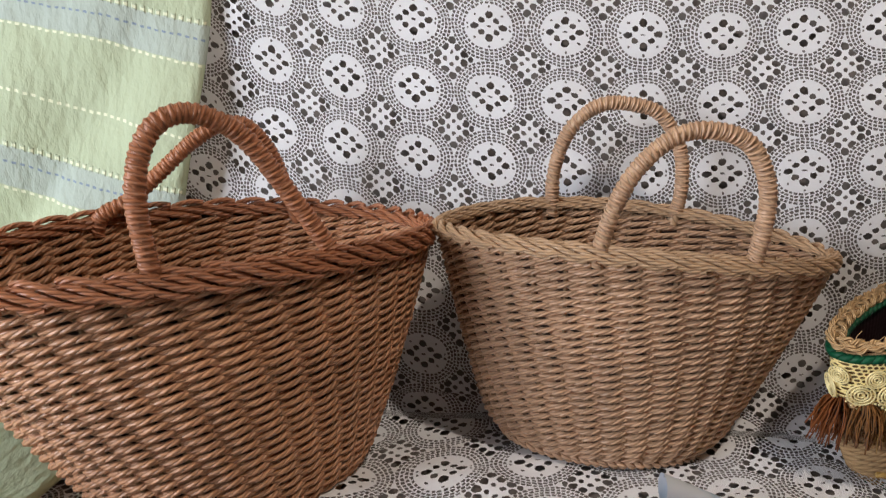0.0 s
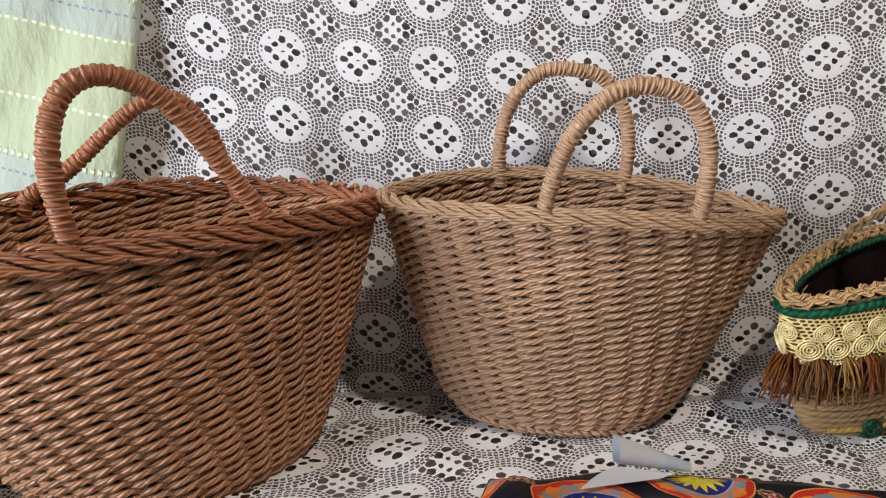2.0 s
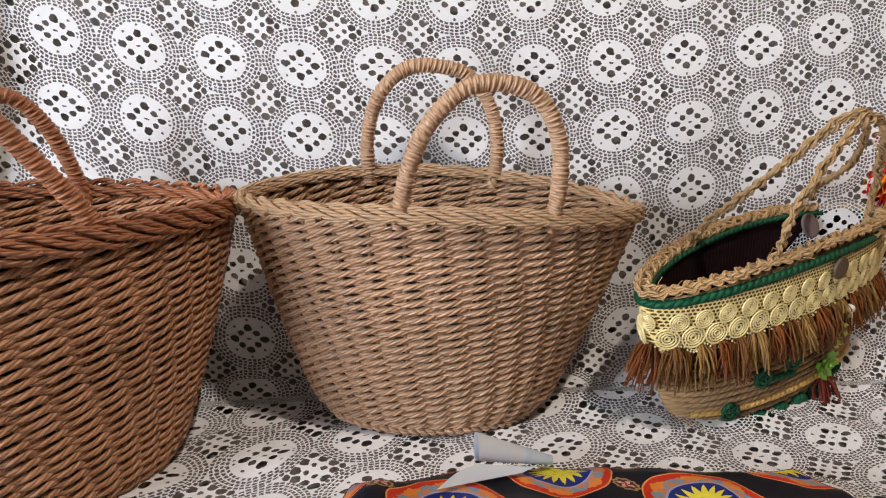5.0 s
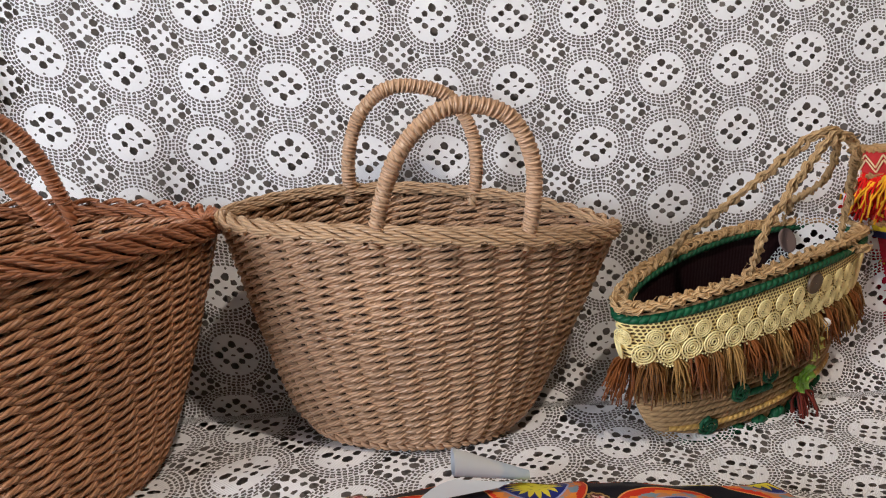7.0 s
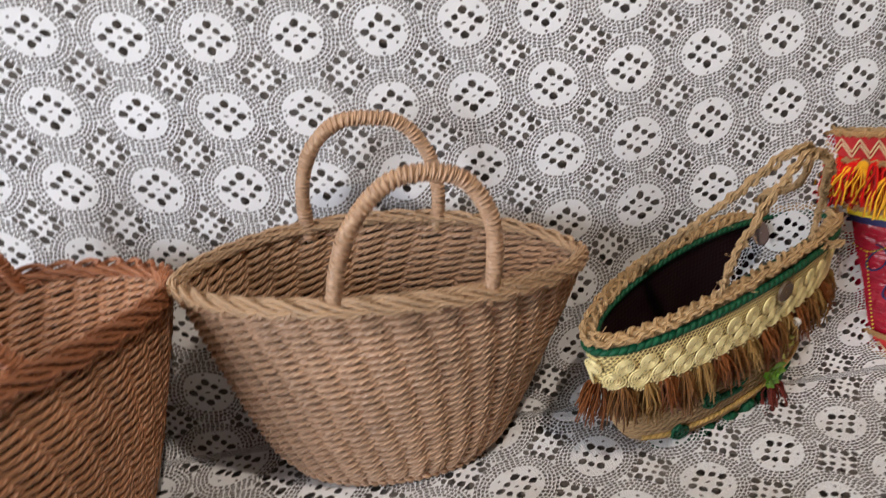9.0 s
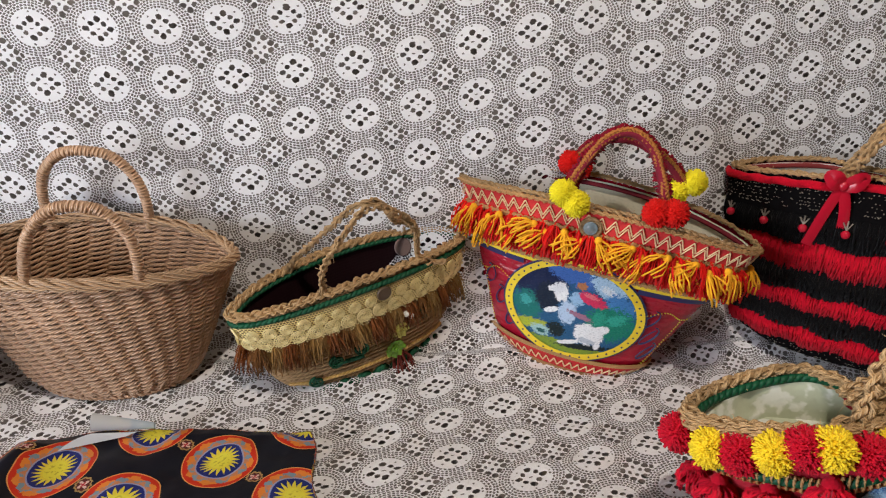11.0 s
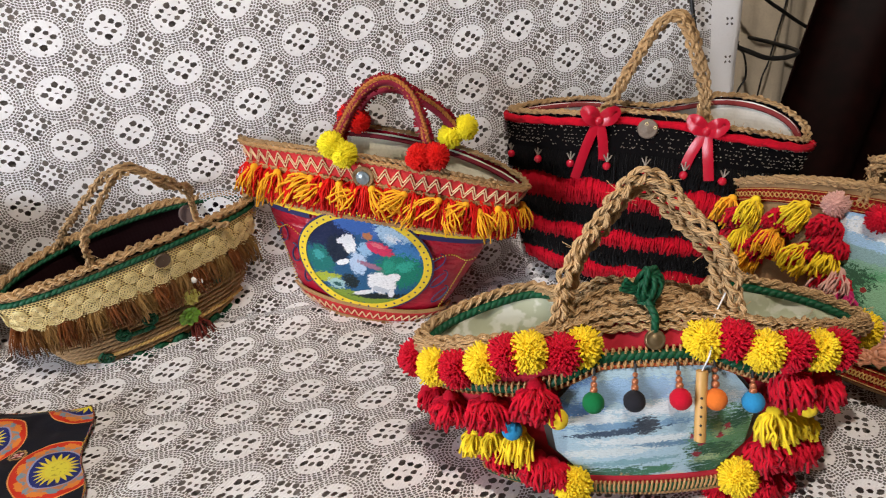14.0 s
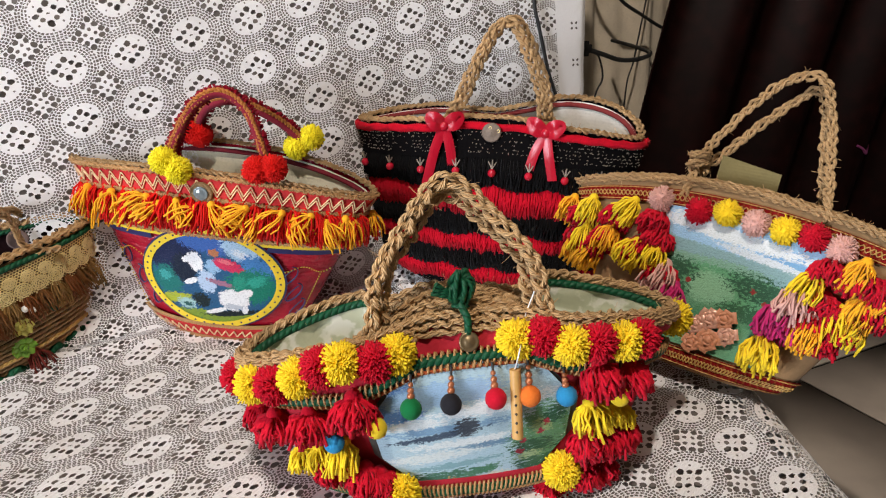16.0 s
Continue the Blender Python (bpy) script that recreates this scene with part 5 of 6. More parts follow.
    for s, v, mat in ((-1.0, 0.84, M_RED), (-0.88, 0.87, M_YELLOW), (-0.78, 0.87, M_RED), (-0.66, 0.91, M_YELLOW), (-0.56, 0.96, M_RED), (-0.48, 0.97, M_YELLOW), (-0.36, 0.93, M_RED), (-0.28, 0.93, M_YELLOW), (0.18, 0.91, M_YELLOW), (0.28, 0.93, M_RED), (0.38, 0.9, M_YELLOW), (0.48, 0.91, M_RED), (0.6, 0.9, M_YELLOW), (0.68, 0.9, M_RED), (-0.4, 0.13, M_YELLOW), (0.42, 0.13, M_YELLOW), (1.03, 0.87, M_YELLOW)):
        pom(sh, root, s, v, 0.0165, mat, 0.012, 1300)
    # tassels and small balls at both sides of the picture
    for s, v, L, r, mat in ((-0.98, 0.61, 0.028, 0.015, M_RED), (-0.9, 0.58, 0.032, 0.018, M_RED), (-0.7, 0.62, 0.032, 0.019, M_RED), (-0.48, 0.71, 0.036, 0.021, M_RED), (-0.84, 0.35, 0.024, 0.013, M_YELLOW), (-0.74, 0.38, 0.024, 0.013, M_YELLOW), (-0.6, 0.42, 0.034, 0.015, M_YELLOW), (-0.72, 0.26, 0.022, 0.014, M_RED), (-0.54, 0.25, 0.028, 0.017, M_RED), (-0.48, 0.22, 0.024, 0.016, M_RED), (0.52, 0.76, 0.036, 0.019, M_RED), (0.68, 0.72, 0.036, 0.019, M_RED), (0.52, 0.51, 0.032, 0.016, M_YELLOW), (0.62, 0.48, 0.022, 0.012, M_YELLOW), (0.72, 0.43, 0.022, 0.012, M_YELLOW), (0.54, 0.32, 0.03, 0.019, M_RED), (0.66, 0.3, 0.03, 0.018, M_RED), (0.76, 0.3, 0.028, 0.016, M_RED), (0.54, 0.12, 0.026, 0.017, M_RED), (0.68, 0.09, 0.026, 0.018, M_RED), (0.46, 0.01, 0.022, 0.016, M_RED)):
        hang(sh, root, s, v + (0.03 if s < 0 else 0.0), L * (0.74 if mat is M_RED else 0.85), r * (0.86 if mat is M_RED else 0.9), mat, 230 if mat is M_RED else 70, flop=0.3, spread=0.45, off=0.009)
    felt = {k: yarn(k + "_felt", c, 1.2) for k, c in (("green", (0.01, 0.16, 0.05)), ("black", (0.02, 0.02, 0.025)), ("cherry", (0.55, 0.01, 0.03)), ("tangerine", (0.75, 0.18, 0.03)), ("blue", (0.03, 0.25, 0.50)), ("lemon", (0.80, 0.58, 0.03)))}
    M_THREAD = plain("dark_thread", (0.03, 0.03, 0.03), 0.7)
    M_COPPER = plain("copper_bead", (0.45, 0.16, 0.07), 0.3, 0.4)
    for s, v, s2, v2, key in ((-0.24, 0.81, -0.26, 0.65, "green"), (-0.08, 0.81, -0.1, 0.65, "black"), (0.08, 0.81, 0.08, 0.65, "cherry"), (0.22, 0.83, 0.22, 0.64, "tangerine"), (0.36, 0.78, 0.38, 0.61, "blue")):
        top, low = sh.front(s, v, 0.010), sh.front(s2, v2, 0.012)
        pn = part("pendant", MB().tube([top, (top + low) / 2, low], 0.0012, 5), M_THREAD, root, "dangling thread with beads and a felt ball")
        part("felt_ball", MB().ball(low, 0.0092, 14, 10), felt[key], pn)
        for f, r in ((0.30, 0.0024), (0.48, 0.0030), (0.64, 0.0034)):
            part("bead", MB().ball(top + (low - top) * f, r, 8, 6), M_COPPER, pn)
    for s, v, key in ((-0.4, 0.58, "lemon"), (-0.6, 0.49, "blue"), (0.62, 0.55, "lemon")):
        part("felt_ball", MB().ball(sh.front(s, v, 0.018), 0.0090, 14, 10), felt[key], root)
    for s, v in ((-0.44, 0.60), (-0.62, 0.52), (0.52, 0.62), (0.54, 0.30), (0.545, 0.24), (-0.40, 0.52)):
        part("bead", MB().ball(sh.front(s, v, 0.012), 0.0034, 8, 6), M_COPPER, root)
    # little reed pipe
    M_REED = plain("reed", (0.58, 0.33, 0.10), 0.45, grain=120)
    a, b = sh.front(0.16, 0.78, 0.016), sh.front(0.16, 0.43, 0.018)
    pipe = part("reed_pipe", MB().tube([a + (b - a) * q for q in np.linspace(0, 1, 8)], 0.0048, 12), M_REED, root, "small bamboo pipe tied with string")
    for q in (0.35, 0.48, 0.61, 0.74, 0.87):
        part("finger_hole", MB().ball(a + (b - a) * q + np.array((-0.0012, -0.0042, 0)), 0.0013, 6, 4), M_THREAD, pipe)
    part("string", MB().tube(smooth_path([a, a + (0.004, -0.004, 0.02), sh.front(0.22, 1.0, 0.008), (0.060, -0.036, 0.186)], 24), 0.0007, 4), M_BEAD_WHITE, pipe)
    # tied green cord, clasp
    c = np.array((-0.003, -0.030, 0.188))
    foot = sh.front(0.0, 0.92, 0.008)
    kn = part("green_knot", MB().tube(smooth_path([foot, (foot + c) / 2 + (0.002, -0.006, 0), c + (0, -0.006, -0.008), c], 20), 0.0034, 7), M_GREEN_CORD, root)
    for i in range(9):
        a = 2 * math.pi * i / 9
        d = np.array((math.cos(a), math.sin(a) * 0.8, 0))
        h = 0.016 + 0.006 * math.sin(i * 2.3)
        part("cord_loop", MB().tube(smooth_path([c + (0, 0, -0.010), c + d * 0.009 + (0, 0, -0.002), c + d * 0.010 + (0.002, 0, h * 0.6), c + d * 0.004 + (0.002, 0, h), c + d * 0.001 + (0, 0, h * 0.4), c + (0, 0, -0.006)], 26), 0.0024, 6), M_GREEN_CORD, kn)
    part("wrapping", MB().tube([c + np.array((0.0062 * math.cos(a), 0.0062 * math.sin(a), -0.013 + 0.0011 * a)) for a in np.linspace(0, 15, 70)], 0.0020, 5), M_GREEN_CORD, kn)
    for k in range(3):
        part("cord_end", MB().tube(smooth_path([c + (0, 0, -0.004), c + (-0.014, -0.004, 0.002 + 0.003 * k), c + (-0.024 + 0.002 * k, -0.006, 0.006 + 0.004 * k)], 16), 0.0022, 6), M_GREEN_CORD, kn)
    part("clasp", disc(sh.front(0.0, 0.91, 0.008), sh.normal(0, 0.9), 0.0085, 0.005, 14, 0.002), plain("bronze_clasp", (0.20, 0.14, 0.07), 0.35, 0.6), root)
    for y, k in ((-0.042, 0.007), (-0.030, -0.007)):
        a, b = np.array((-0.078 - k * 0.6, y, 0.166)), np.array((0.066 + k * 0.6, y, 0.166))
        plait(root, "handle", M_JUTE, [a + (-0.02, 0, -0.010), a, a + (0.012, 0.002, 0.050), (-0.038 - k * 0.7, y + 0.012, 0.252 + k * 0.4), (-0.018, y + 0.016, 0.276 + k), (0.004, y + 0.016, 0.276 + k),
                                       (0.022 + k * 0.7, y + 0.012, 0.254 + k * 0.4), b + (-0.012, 0.002, 0.05), b, b + (0.02, 0, -0.01)], 0.0054, 0.0032, 0.030)
    return root


pompom_bag()


# ---- landscape bag at the sofa's end ----
def landscape_bag():
    sh = Shell((0.102, 0.036), (0.190, 0.026), 0.2075, 0.85, 1.0, 0.027)
    root = thing("straw_bag", standing((1.267, 0.2357, 0.2088), 0.2075, -19.7, 4.0, -64.6), "straw bag with painted landscape, tassels and pompoms", "bag", "decorated straw bags")
    part("body", sh.floor(sh.wall(MB(), 0.0, 0.99, 80, 20)), cloth("brown_straw", (0.28, 0.17, 0.08), 300, 0.5), root)
    lining(sh, root, cloth("olive_lining", (0.34, 0.30, 0.14)), -0.007)
    for v, off in ((1.0, 0.0), (1.030, -0.003), (1.015, 0.003)):
        rim_plait(sh, root, M_JUTE, v, off, 0.0042, 0.0025, 0.024)
    pic = picture("landscape", (0.14, 0.36, 0.20), (
        ((0.36, 0.60, 0.84), 0.03, 0.190, 0.18, 0.060, -6, 0.10), ((0.20, 0.44, 0.74), 0.08, 0.150, 0.05, 0.010, -10, 0.9), ((0.78, 0.85, 0.90), 0.02, 0.158, 0.09, 0.008, -5, 1.0), ((0.74, 0.82, 0.88), -0.01, 0.172, 0.05, 0.006, 4, 1.0), ((0.70, 0.79, 0.87), 0.06, 0.140, 0.05, 0.005, -8, 1.0),
        ((0.26, 0.44, 0.48), 0.03, 0.130, 0.13, 0.010, -5, 0.5), ((0.24, 0.46, 0.34), -0.01, 0.118, 0.08, 0.012, 3, 0.6), ((0.13, 0.40, 0.20), 0.04, 0.100, 0.10, 0.022, -4, 0.6), ((0.28, 0.58, 0.36), 0.012, 0.098, 0.030, 0.018, 0, 0.9),
        ((0.03, 0.11, 0.06), -0.030, 0.110, 0.024, 0.012, 0, 1.9), ((0.03, 0.11, 0.06), 0.064, 0.108, 0.034, 0.014, -8, 2.0), ((0.03, 0.12, 0.06), -0.028, 0.086, 0.018, 0.016, 0, 1.7), ((0.04, 0.14, 0.07), 0.055, 0.078, 0.030, 0.012, 0, 1.7), ((0.10, 0.32, 0.16), 0.02, 0.066, 0.04, 0.010, 0, 1.2),
        ((0.34, 0.03, 0.03), 0.056, 0.106, 0.003, 0.003, 0, 0.5), ((0.34, 0.03, 0.03), 0.070, 0.096, 0.003, 0.003, 0, 0.5), ((0.34, 0.03, 0.03), -0.012, 0.100, 0.003, 0.003, 0, 0.5)), 60, (1, 1.6, 1), 0.6, 0.5)
    band(sh, root, "picture", pic, -0.30, 0.62, 0.13, 0.875, 0.0035, 60, "painted landscape with green hills under blue sky", 10)
    # woven red and gold tapes
    tape = Mat("red_gold_tape", (0.20, 0.008, 0.008), 0.9, spec=0.1)
    u, w = tape.uv()
    g = ((u * 900).sin() * 0.5 + 0.5)
    tape.mix(g.gt(0.85) * 0.12, (0.50, 0.28, 0.05))
    tape.bump(g, 0.0008)
    M_TAPE = tape.done()
    for v0, v1 in ((0.865, 0.955), (0.02, 0.115)):
        tp = band(sh, root, "woven_tape", M_TAPE, -1.02, 1.02, v0, v1, 0.0045, label="dark red tape with gold zigzag")
        mid = (v0 + v1) / 2
        for ph in (0, math.pi):
            part("gold_wave", MB().tube([sh.front(s, mid + 0.016 * math.sin(s * 110 + ph), 0.0058) for s in np.linspace(-1, 1, 320)], 0.0007, 4), M_GOLD_CORD, tp)
        for v in (v0 + 0.008, v1 - 0.008):
            part("gold_line", MB().tube([sh.front(s, v, 0.0056) for s in np.linspace(-1, 1, 80)], 0.0006, 4), M_GOLD_CORD, tp)
    for s, v, mat in ((-0.32, 0.885, M_PINK), (-0.10, 0.855, M_RED), (0.05, 0.875, M_YELLOW), (0.20, 0.86, M_PINK), (0.345, 0.865, M_YELLOW), (0.48, 0.875, M_RED), (0.62, 0.86, M_PINK)):
        pom(sh, root, s, v, 0.0145, mat, 0.009, 620)
    # red tufts with yellow tassels over them, in rows at both sides
    for s, v in ((-0.92, 0.80), (-0.60, 0.80), (-0.34, 0.80), (-0.80, 0.60), (-0.46, 0.62), (-0.98, 0.66), (-0.68, 0.66), (-0.30, 0.70), (-0.24, 0.52),
                 (0.62, 0.78), (0.80, 0.78), (0.92, 0.76), (0.70, 0.60), (0.66, 0.50), (0.86, 0.52), (0.94, 0.64), (0.80, 0.42)):
        hang(sh, root, s, v, 0.023, 0.0165, M_RED, 170, flop=0.4, spread=0.45, off=0.006)
    for s, v, mat in ((-0.76, 0.855, M_YELLOW), (-0.46, 0.855, M_YELLOW), (-0.95, 0.86, M_ORANGE), (-0.62, 0.68, M_ORANGE), (-0.96, 0.60, M_ORANGE), (-0.84, 0.66, M_YELLOW), (-0.42, 0.62, M_YELLOW), (-0.27, 0.62, M_YELLOW), (-0.78, 0.54, M_ORANGE),
                      (0.56, 0.70, M_YELLOW), (0.73, 0.84, M_ORANGE), (0.92, 0.74, M_ORANGE), (0.77, 0.57, M_YELLOW), (0.84, 0.66, M_ORANGE), (0.69, 0.46, M_ORANGE), (0.90, 0.56, M_YELLOW)):
        hang(sh, root, s, v, 0.034, 0.0125, mat, 60, flop=0.35, spread=0.7, sway=random.uniform(-0.45, 0.25), off=0.015)
    for s, v, mat in ((-0.22, 0.53, M_PINK), (-0.14, 0.43, M_FUCHSIA), (0.55, 0.58, M_PINK), (0.50, 0.48, M_FUCHSIA), (0.52, 0.31, M_YELLOW)):
        hang(sh, root, s, v, 0.036, 0.016, mat, 90, flop=0.5, spread=0.7, off=0.010)
    M_COPPER_SATIN = plain("copper_satin", (0.70, 0.38, 0.27), 0.25, 0.15, 0.7, 200, 0.5)
    M_ORANGE_SATIN = plain("orange_satin", (0.60, 0.26, 0.14), 0.4, 0.0, 0.5, 300, 0.4)
    for i, (s, v, r) in enumerate(((0.16, 0.32, 0.0145), (0.25, 0.34, 0.0130), (0.08, 0.27, 0.0125), (0.20, 0.21, 0.0150), (0.31, 0.26, 0.0120), (0.09, 0.17, 0.0120))):
        c, n = sh.front(s, v, 0.006), sh.normal(s, v)
        x = np.cross(n, (0, 0, 1))
        y = np.cross(x, n)
        mat = M_COPPER_SATIN if i % 2 == 0 else M_ORANGE_SATIN
        rose = part("ribbon_rose", MB().ball(c + n * 0.004, r * 0.42, 10, 8), mat, root)
        for j in range(11):
            a, f = j * 2.4, 0.35 + 0.65 * j / 10
            d = x * math.cos(a) + y * math.sin(a)
            e = np.cross(n, d)
            G = [[c + d * r * f * (0.35 + 0.65 * q) + e * w * r * 0.52 * f + n * (0.004 + 0.006 * (1 - f) + 0.004 * q * (1 - abs(w) * 0.6) - 0.003 * max(0, q - 0.8) * 5) for w in (-1, -0.5, 0, 0.5, 1)] for q in (0.0, 0.35, 0.7, 1.0)]
            part("petal", MB().grid(G), mat, rose)
    plait(root, "handle", M_JUTE, [(-0.044, -0.030, 0.190), (-0.042, -0.026, 0.208), (-0.043, -0.014, 0.236), (-0.014, -0.012, 0.288), (0.018, -0.012, 0.328), (0.043, -0.012, 0.341), (0.059, -0.012, 0.338), (0.069, -0.012, 0.325), (0.083, -0.012, 0.280), (0.092, -0.016, 0.239), (0.104, -0.028, 0.196)], 0.0043, 0.0026, 0.026)
    plait(root, "handle", M_JUTE, [(-0.046, 0.022, 0.205), (-0.041, 0.008, 0.230), (-0.026, 0.006, 0.245), (0.008, 0.006, 0.288), (0.041, 0.006, 0.322), (0.055, 0.006, 0.330), (0.064, 0.006, 0.320), (0.078, 0.006, 0.261), (0.086, 0.012, 0.225), (0.092, 0.020, 0.205)], 0.0043, 0.0026, 0.026)
    knot = [(-0.043 + 0.010 * math.cos(a), -0.012 + 0.016 * math.sin(a), 0.222 + 0.0016 * a) for a in np.linspace(0, 12.6, 60)]
    plait(root, "strap_binding", M_JUTE, knot, 0.0030, 0.0020, 0.02)
    G = [[(x, 0.006 + 0.003 * math.sin(x * 60), z) for z in np.linspace(0.18, 0.246 - 0.16 * (x + 0.02), 4)] for x in np.linspace(-0.024, 0.042, 10)]
    part("flap", MB().grid(G), cloth("gold_green_cloth", (0.20, 0.165, 0.07)), root)
    return root


landscape_bag()


# ---- printed scarf ----
def scarf():
    m = Mat("printed_satin", (0.008, 0.009, 0.016), 0.5, spec=0.22)
    u, v = m.uv()
    n = m.noise(600, 3, m.uvs)
    n2 = m.noise(230, 3, m.uvs)
    e1, e2, o = (0.080, -0.066), (0.086, 0.060), (0.286, 0.412)
    det = e1[0] * e2[1] - e1[1] * e2[0]
    dx, dy = u - o[0], v - o[1]
    i = (dx * e2[1] - dy * e2[0]) / det
    j = (dy * e1[0] - dx * e1[1]) / det

    def local(p, q):
        fi, fj = (p + 0.5).fract() - 0.5, (q + 0.5).fract() - 0.5
        x, y = fi * e1[0] + fj * e2[0], fi * e1[1] + fj * e2[1]
        return (x * x * 1.35 + y * y * 0.92).sqrt() * 1.17, y.atan2(x)
    r, th = local(i, j)
    wav = (th * 8).sin()
    m.mix(r.lt(0.0535), (0.75, 0.33, 0.10))
    m.mix(r.lt(0.0520), (0.60, 0.035, 0.015))
    m.mix((r + wav * 0.0025 + (n2 - 0.5) * 0.010).lt(0.0455), (0.75, 0.24, 0.04))
    m.mix((r - wav * 0.0035 + (n2 - 0.5) * 0.012).lt(0.0415), (0.20, 0.28, 0.34))
    m.mix(((th * 16).sin() * 0.003 + r + (n - 0.5) * 0.012).lt(0.0385), (0.55, 0.22, 0.10))
    m.mix(r.lt(0.0345), (0.30, 0.32, 0.50))
    m.mix(r.lt(0.0325), (0.015, 0.025, 0.16))
    ray = ((th * (20 / (2 * math.pi)) + (r * 260).sin() * 0.05).fract() - 0.5).abs() * 2.0
    m.mix((r - ray * 0.0125).lt(0.0165) * r.lt(0.029), (0.72, 0.60, 0.05))
    m.mix(r.lt(0.0150), (0.74, 0.66, 0.06))
    m.mix(r.lt(0.0135) * n2.ramp(0.55, 0.62) * 0.6, (0.35, 0.28, 0.03))
    rr, tr = local(i + 0.5, j)
    m.mix((rr + (tr * 10).sin() * 0.0008).lt(0.0115), (0.40, 0.26, 0.10))
    m.mix((rr + (tr * 10).sin() * 0.0008).lt(0.0090), (0.10, 0.02, 0.02))
    m.mix((rr + (tr * 4).cos() * 0.0022).lt(0.0055), (0.70, 0.50, 0.45))
    m.mix((rr + (tr * 4).sin() * 0.002).lt(0.0028), (0.45, 0.03, 0.05))
    m.bump(n, 0.0003, 0.4)
    M_PRINT = m.done()

    def drape(x, y):
        s = max(0.0, y - 0.455)
        z = RISE * s * s / (s + 0.05) + 0.0075
        p = Vector((x * 16, y * 16, 5))
        return z + 0.005 * noise.noise(p) + 0.003 * noise.noise(p * 2.3) + 0.012 * math.exp(-((x - 0.075) / 0.02) ** 2) * max(0, min(1, (0.49 - y) / 0.05))
    G, UV = [], []
    N, K = 110, 70
    for a in np.linspace(0, 1, N):
        row, uvr = [], []
        xt, yt = 0.062 + 0.316 * a, 0.478 + 0.020 * math.sin(a * 2.6) - 0.028 * a
        xb, yb = -0.03 + 0.425 * a, 0.27 - 0.02 * math.sin(a * 5)
        for b in np.linspace(0, 1, K):
            x, y = xt + (xb - xt) * b + 0.004 * math.sin(b * 9), yt + (yb - yt) * b
            e = min(a, 1 - a) * 12
            f = min(b, 1 - b) * 12
            z = drape(x, y) + 0.006 * min(1, e) * min(1, f)
            row.append((x, y, z))
            uvr.append((x + 0.003 * noise.noise(Vector((x * 30, y * 30, 0))), y))
        G.append(row)
        UV.append(uvr)
    root = thing("scarf", Matrix.Identity(4), "black satin scarf printed with yellow suns, one corner rolled back", "scarf")
    mb = MB().grid(G, UV, flip=True)
    hem = [G[i][0] for i in range(N)] + [G[-1][j] for j in range(K)] + [G[i][-1] for i in range(N - 1, -1, -1)] + [G[0][j] for j in range(K - 1, -1, -1)]
    part("printed_cloth", mb, M_PRINT, root)
    part("hem", MB().tube([(p[0], p[1], p[2] - 0.0008) for p in hem], 0.0012, 4), M_PRINT, root)
    w = Mat("scarf_reverse", (0.66, 0.70, 0.74), 0.5)
    g = w.noise(28, 3)
    w.mix(g.ramp(0.5, 0.7) * 0.6, (0.34, 0.52, 0.70))
    M_REV = w.done()
    a, b = np.array((0.146, 0.464, 0.037)), np.array((0.204, 0.480, 0.018))
    rl = MB()
    P = [a + (b - a) * q for q in np.linspace(0, 1, 14)]
    G = []
    for q, p in zip(np.linspace(0, 1, 14), P):
        rad = 0.0105 * (1 - 0.65 * q)
        G.append([p + np.array((0, math.cos(t), math.sin(t))) * rad * (1 - 0.03 * t) for t in np.linspace(-1.2, 8.0, 34)])
    rl.grid(G)
    part("rolled_corner", rl, M_REV, root, "pale blue and white reverse side")
    fl = MB()
    G = []
    for q in np.linspace(0, 1, 12):
        p = a + (b - a) * q + np.array((0, -0.009 * (1 - 0.5 * q), -0.008 * (1 - 0.5 * q)))
        e = np.array((0.116 + 0.062 * q, 0.440 + 0.022 * q, 0.020 - 0.002 * q))
        G.append([p + (e - p) * k + np.array((0, 0, 0.003 * math.sin(k * math.pi))) for k in np.linspace(0, 1, 8)])
    part("turned_flap", fl.grid(G), M_REV, root)


scarf()


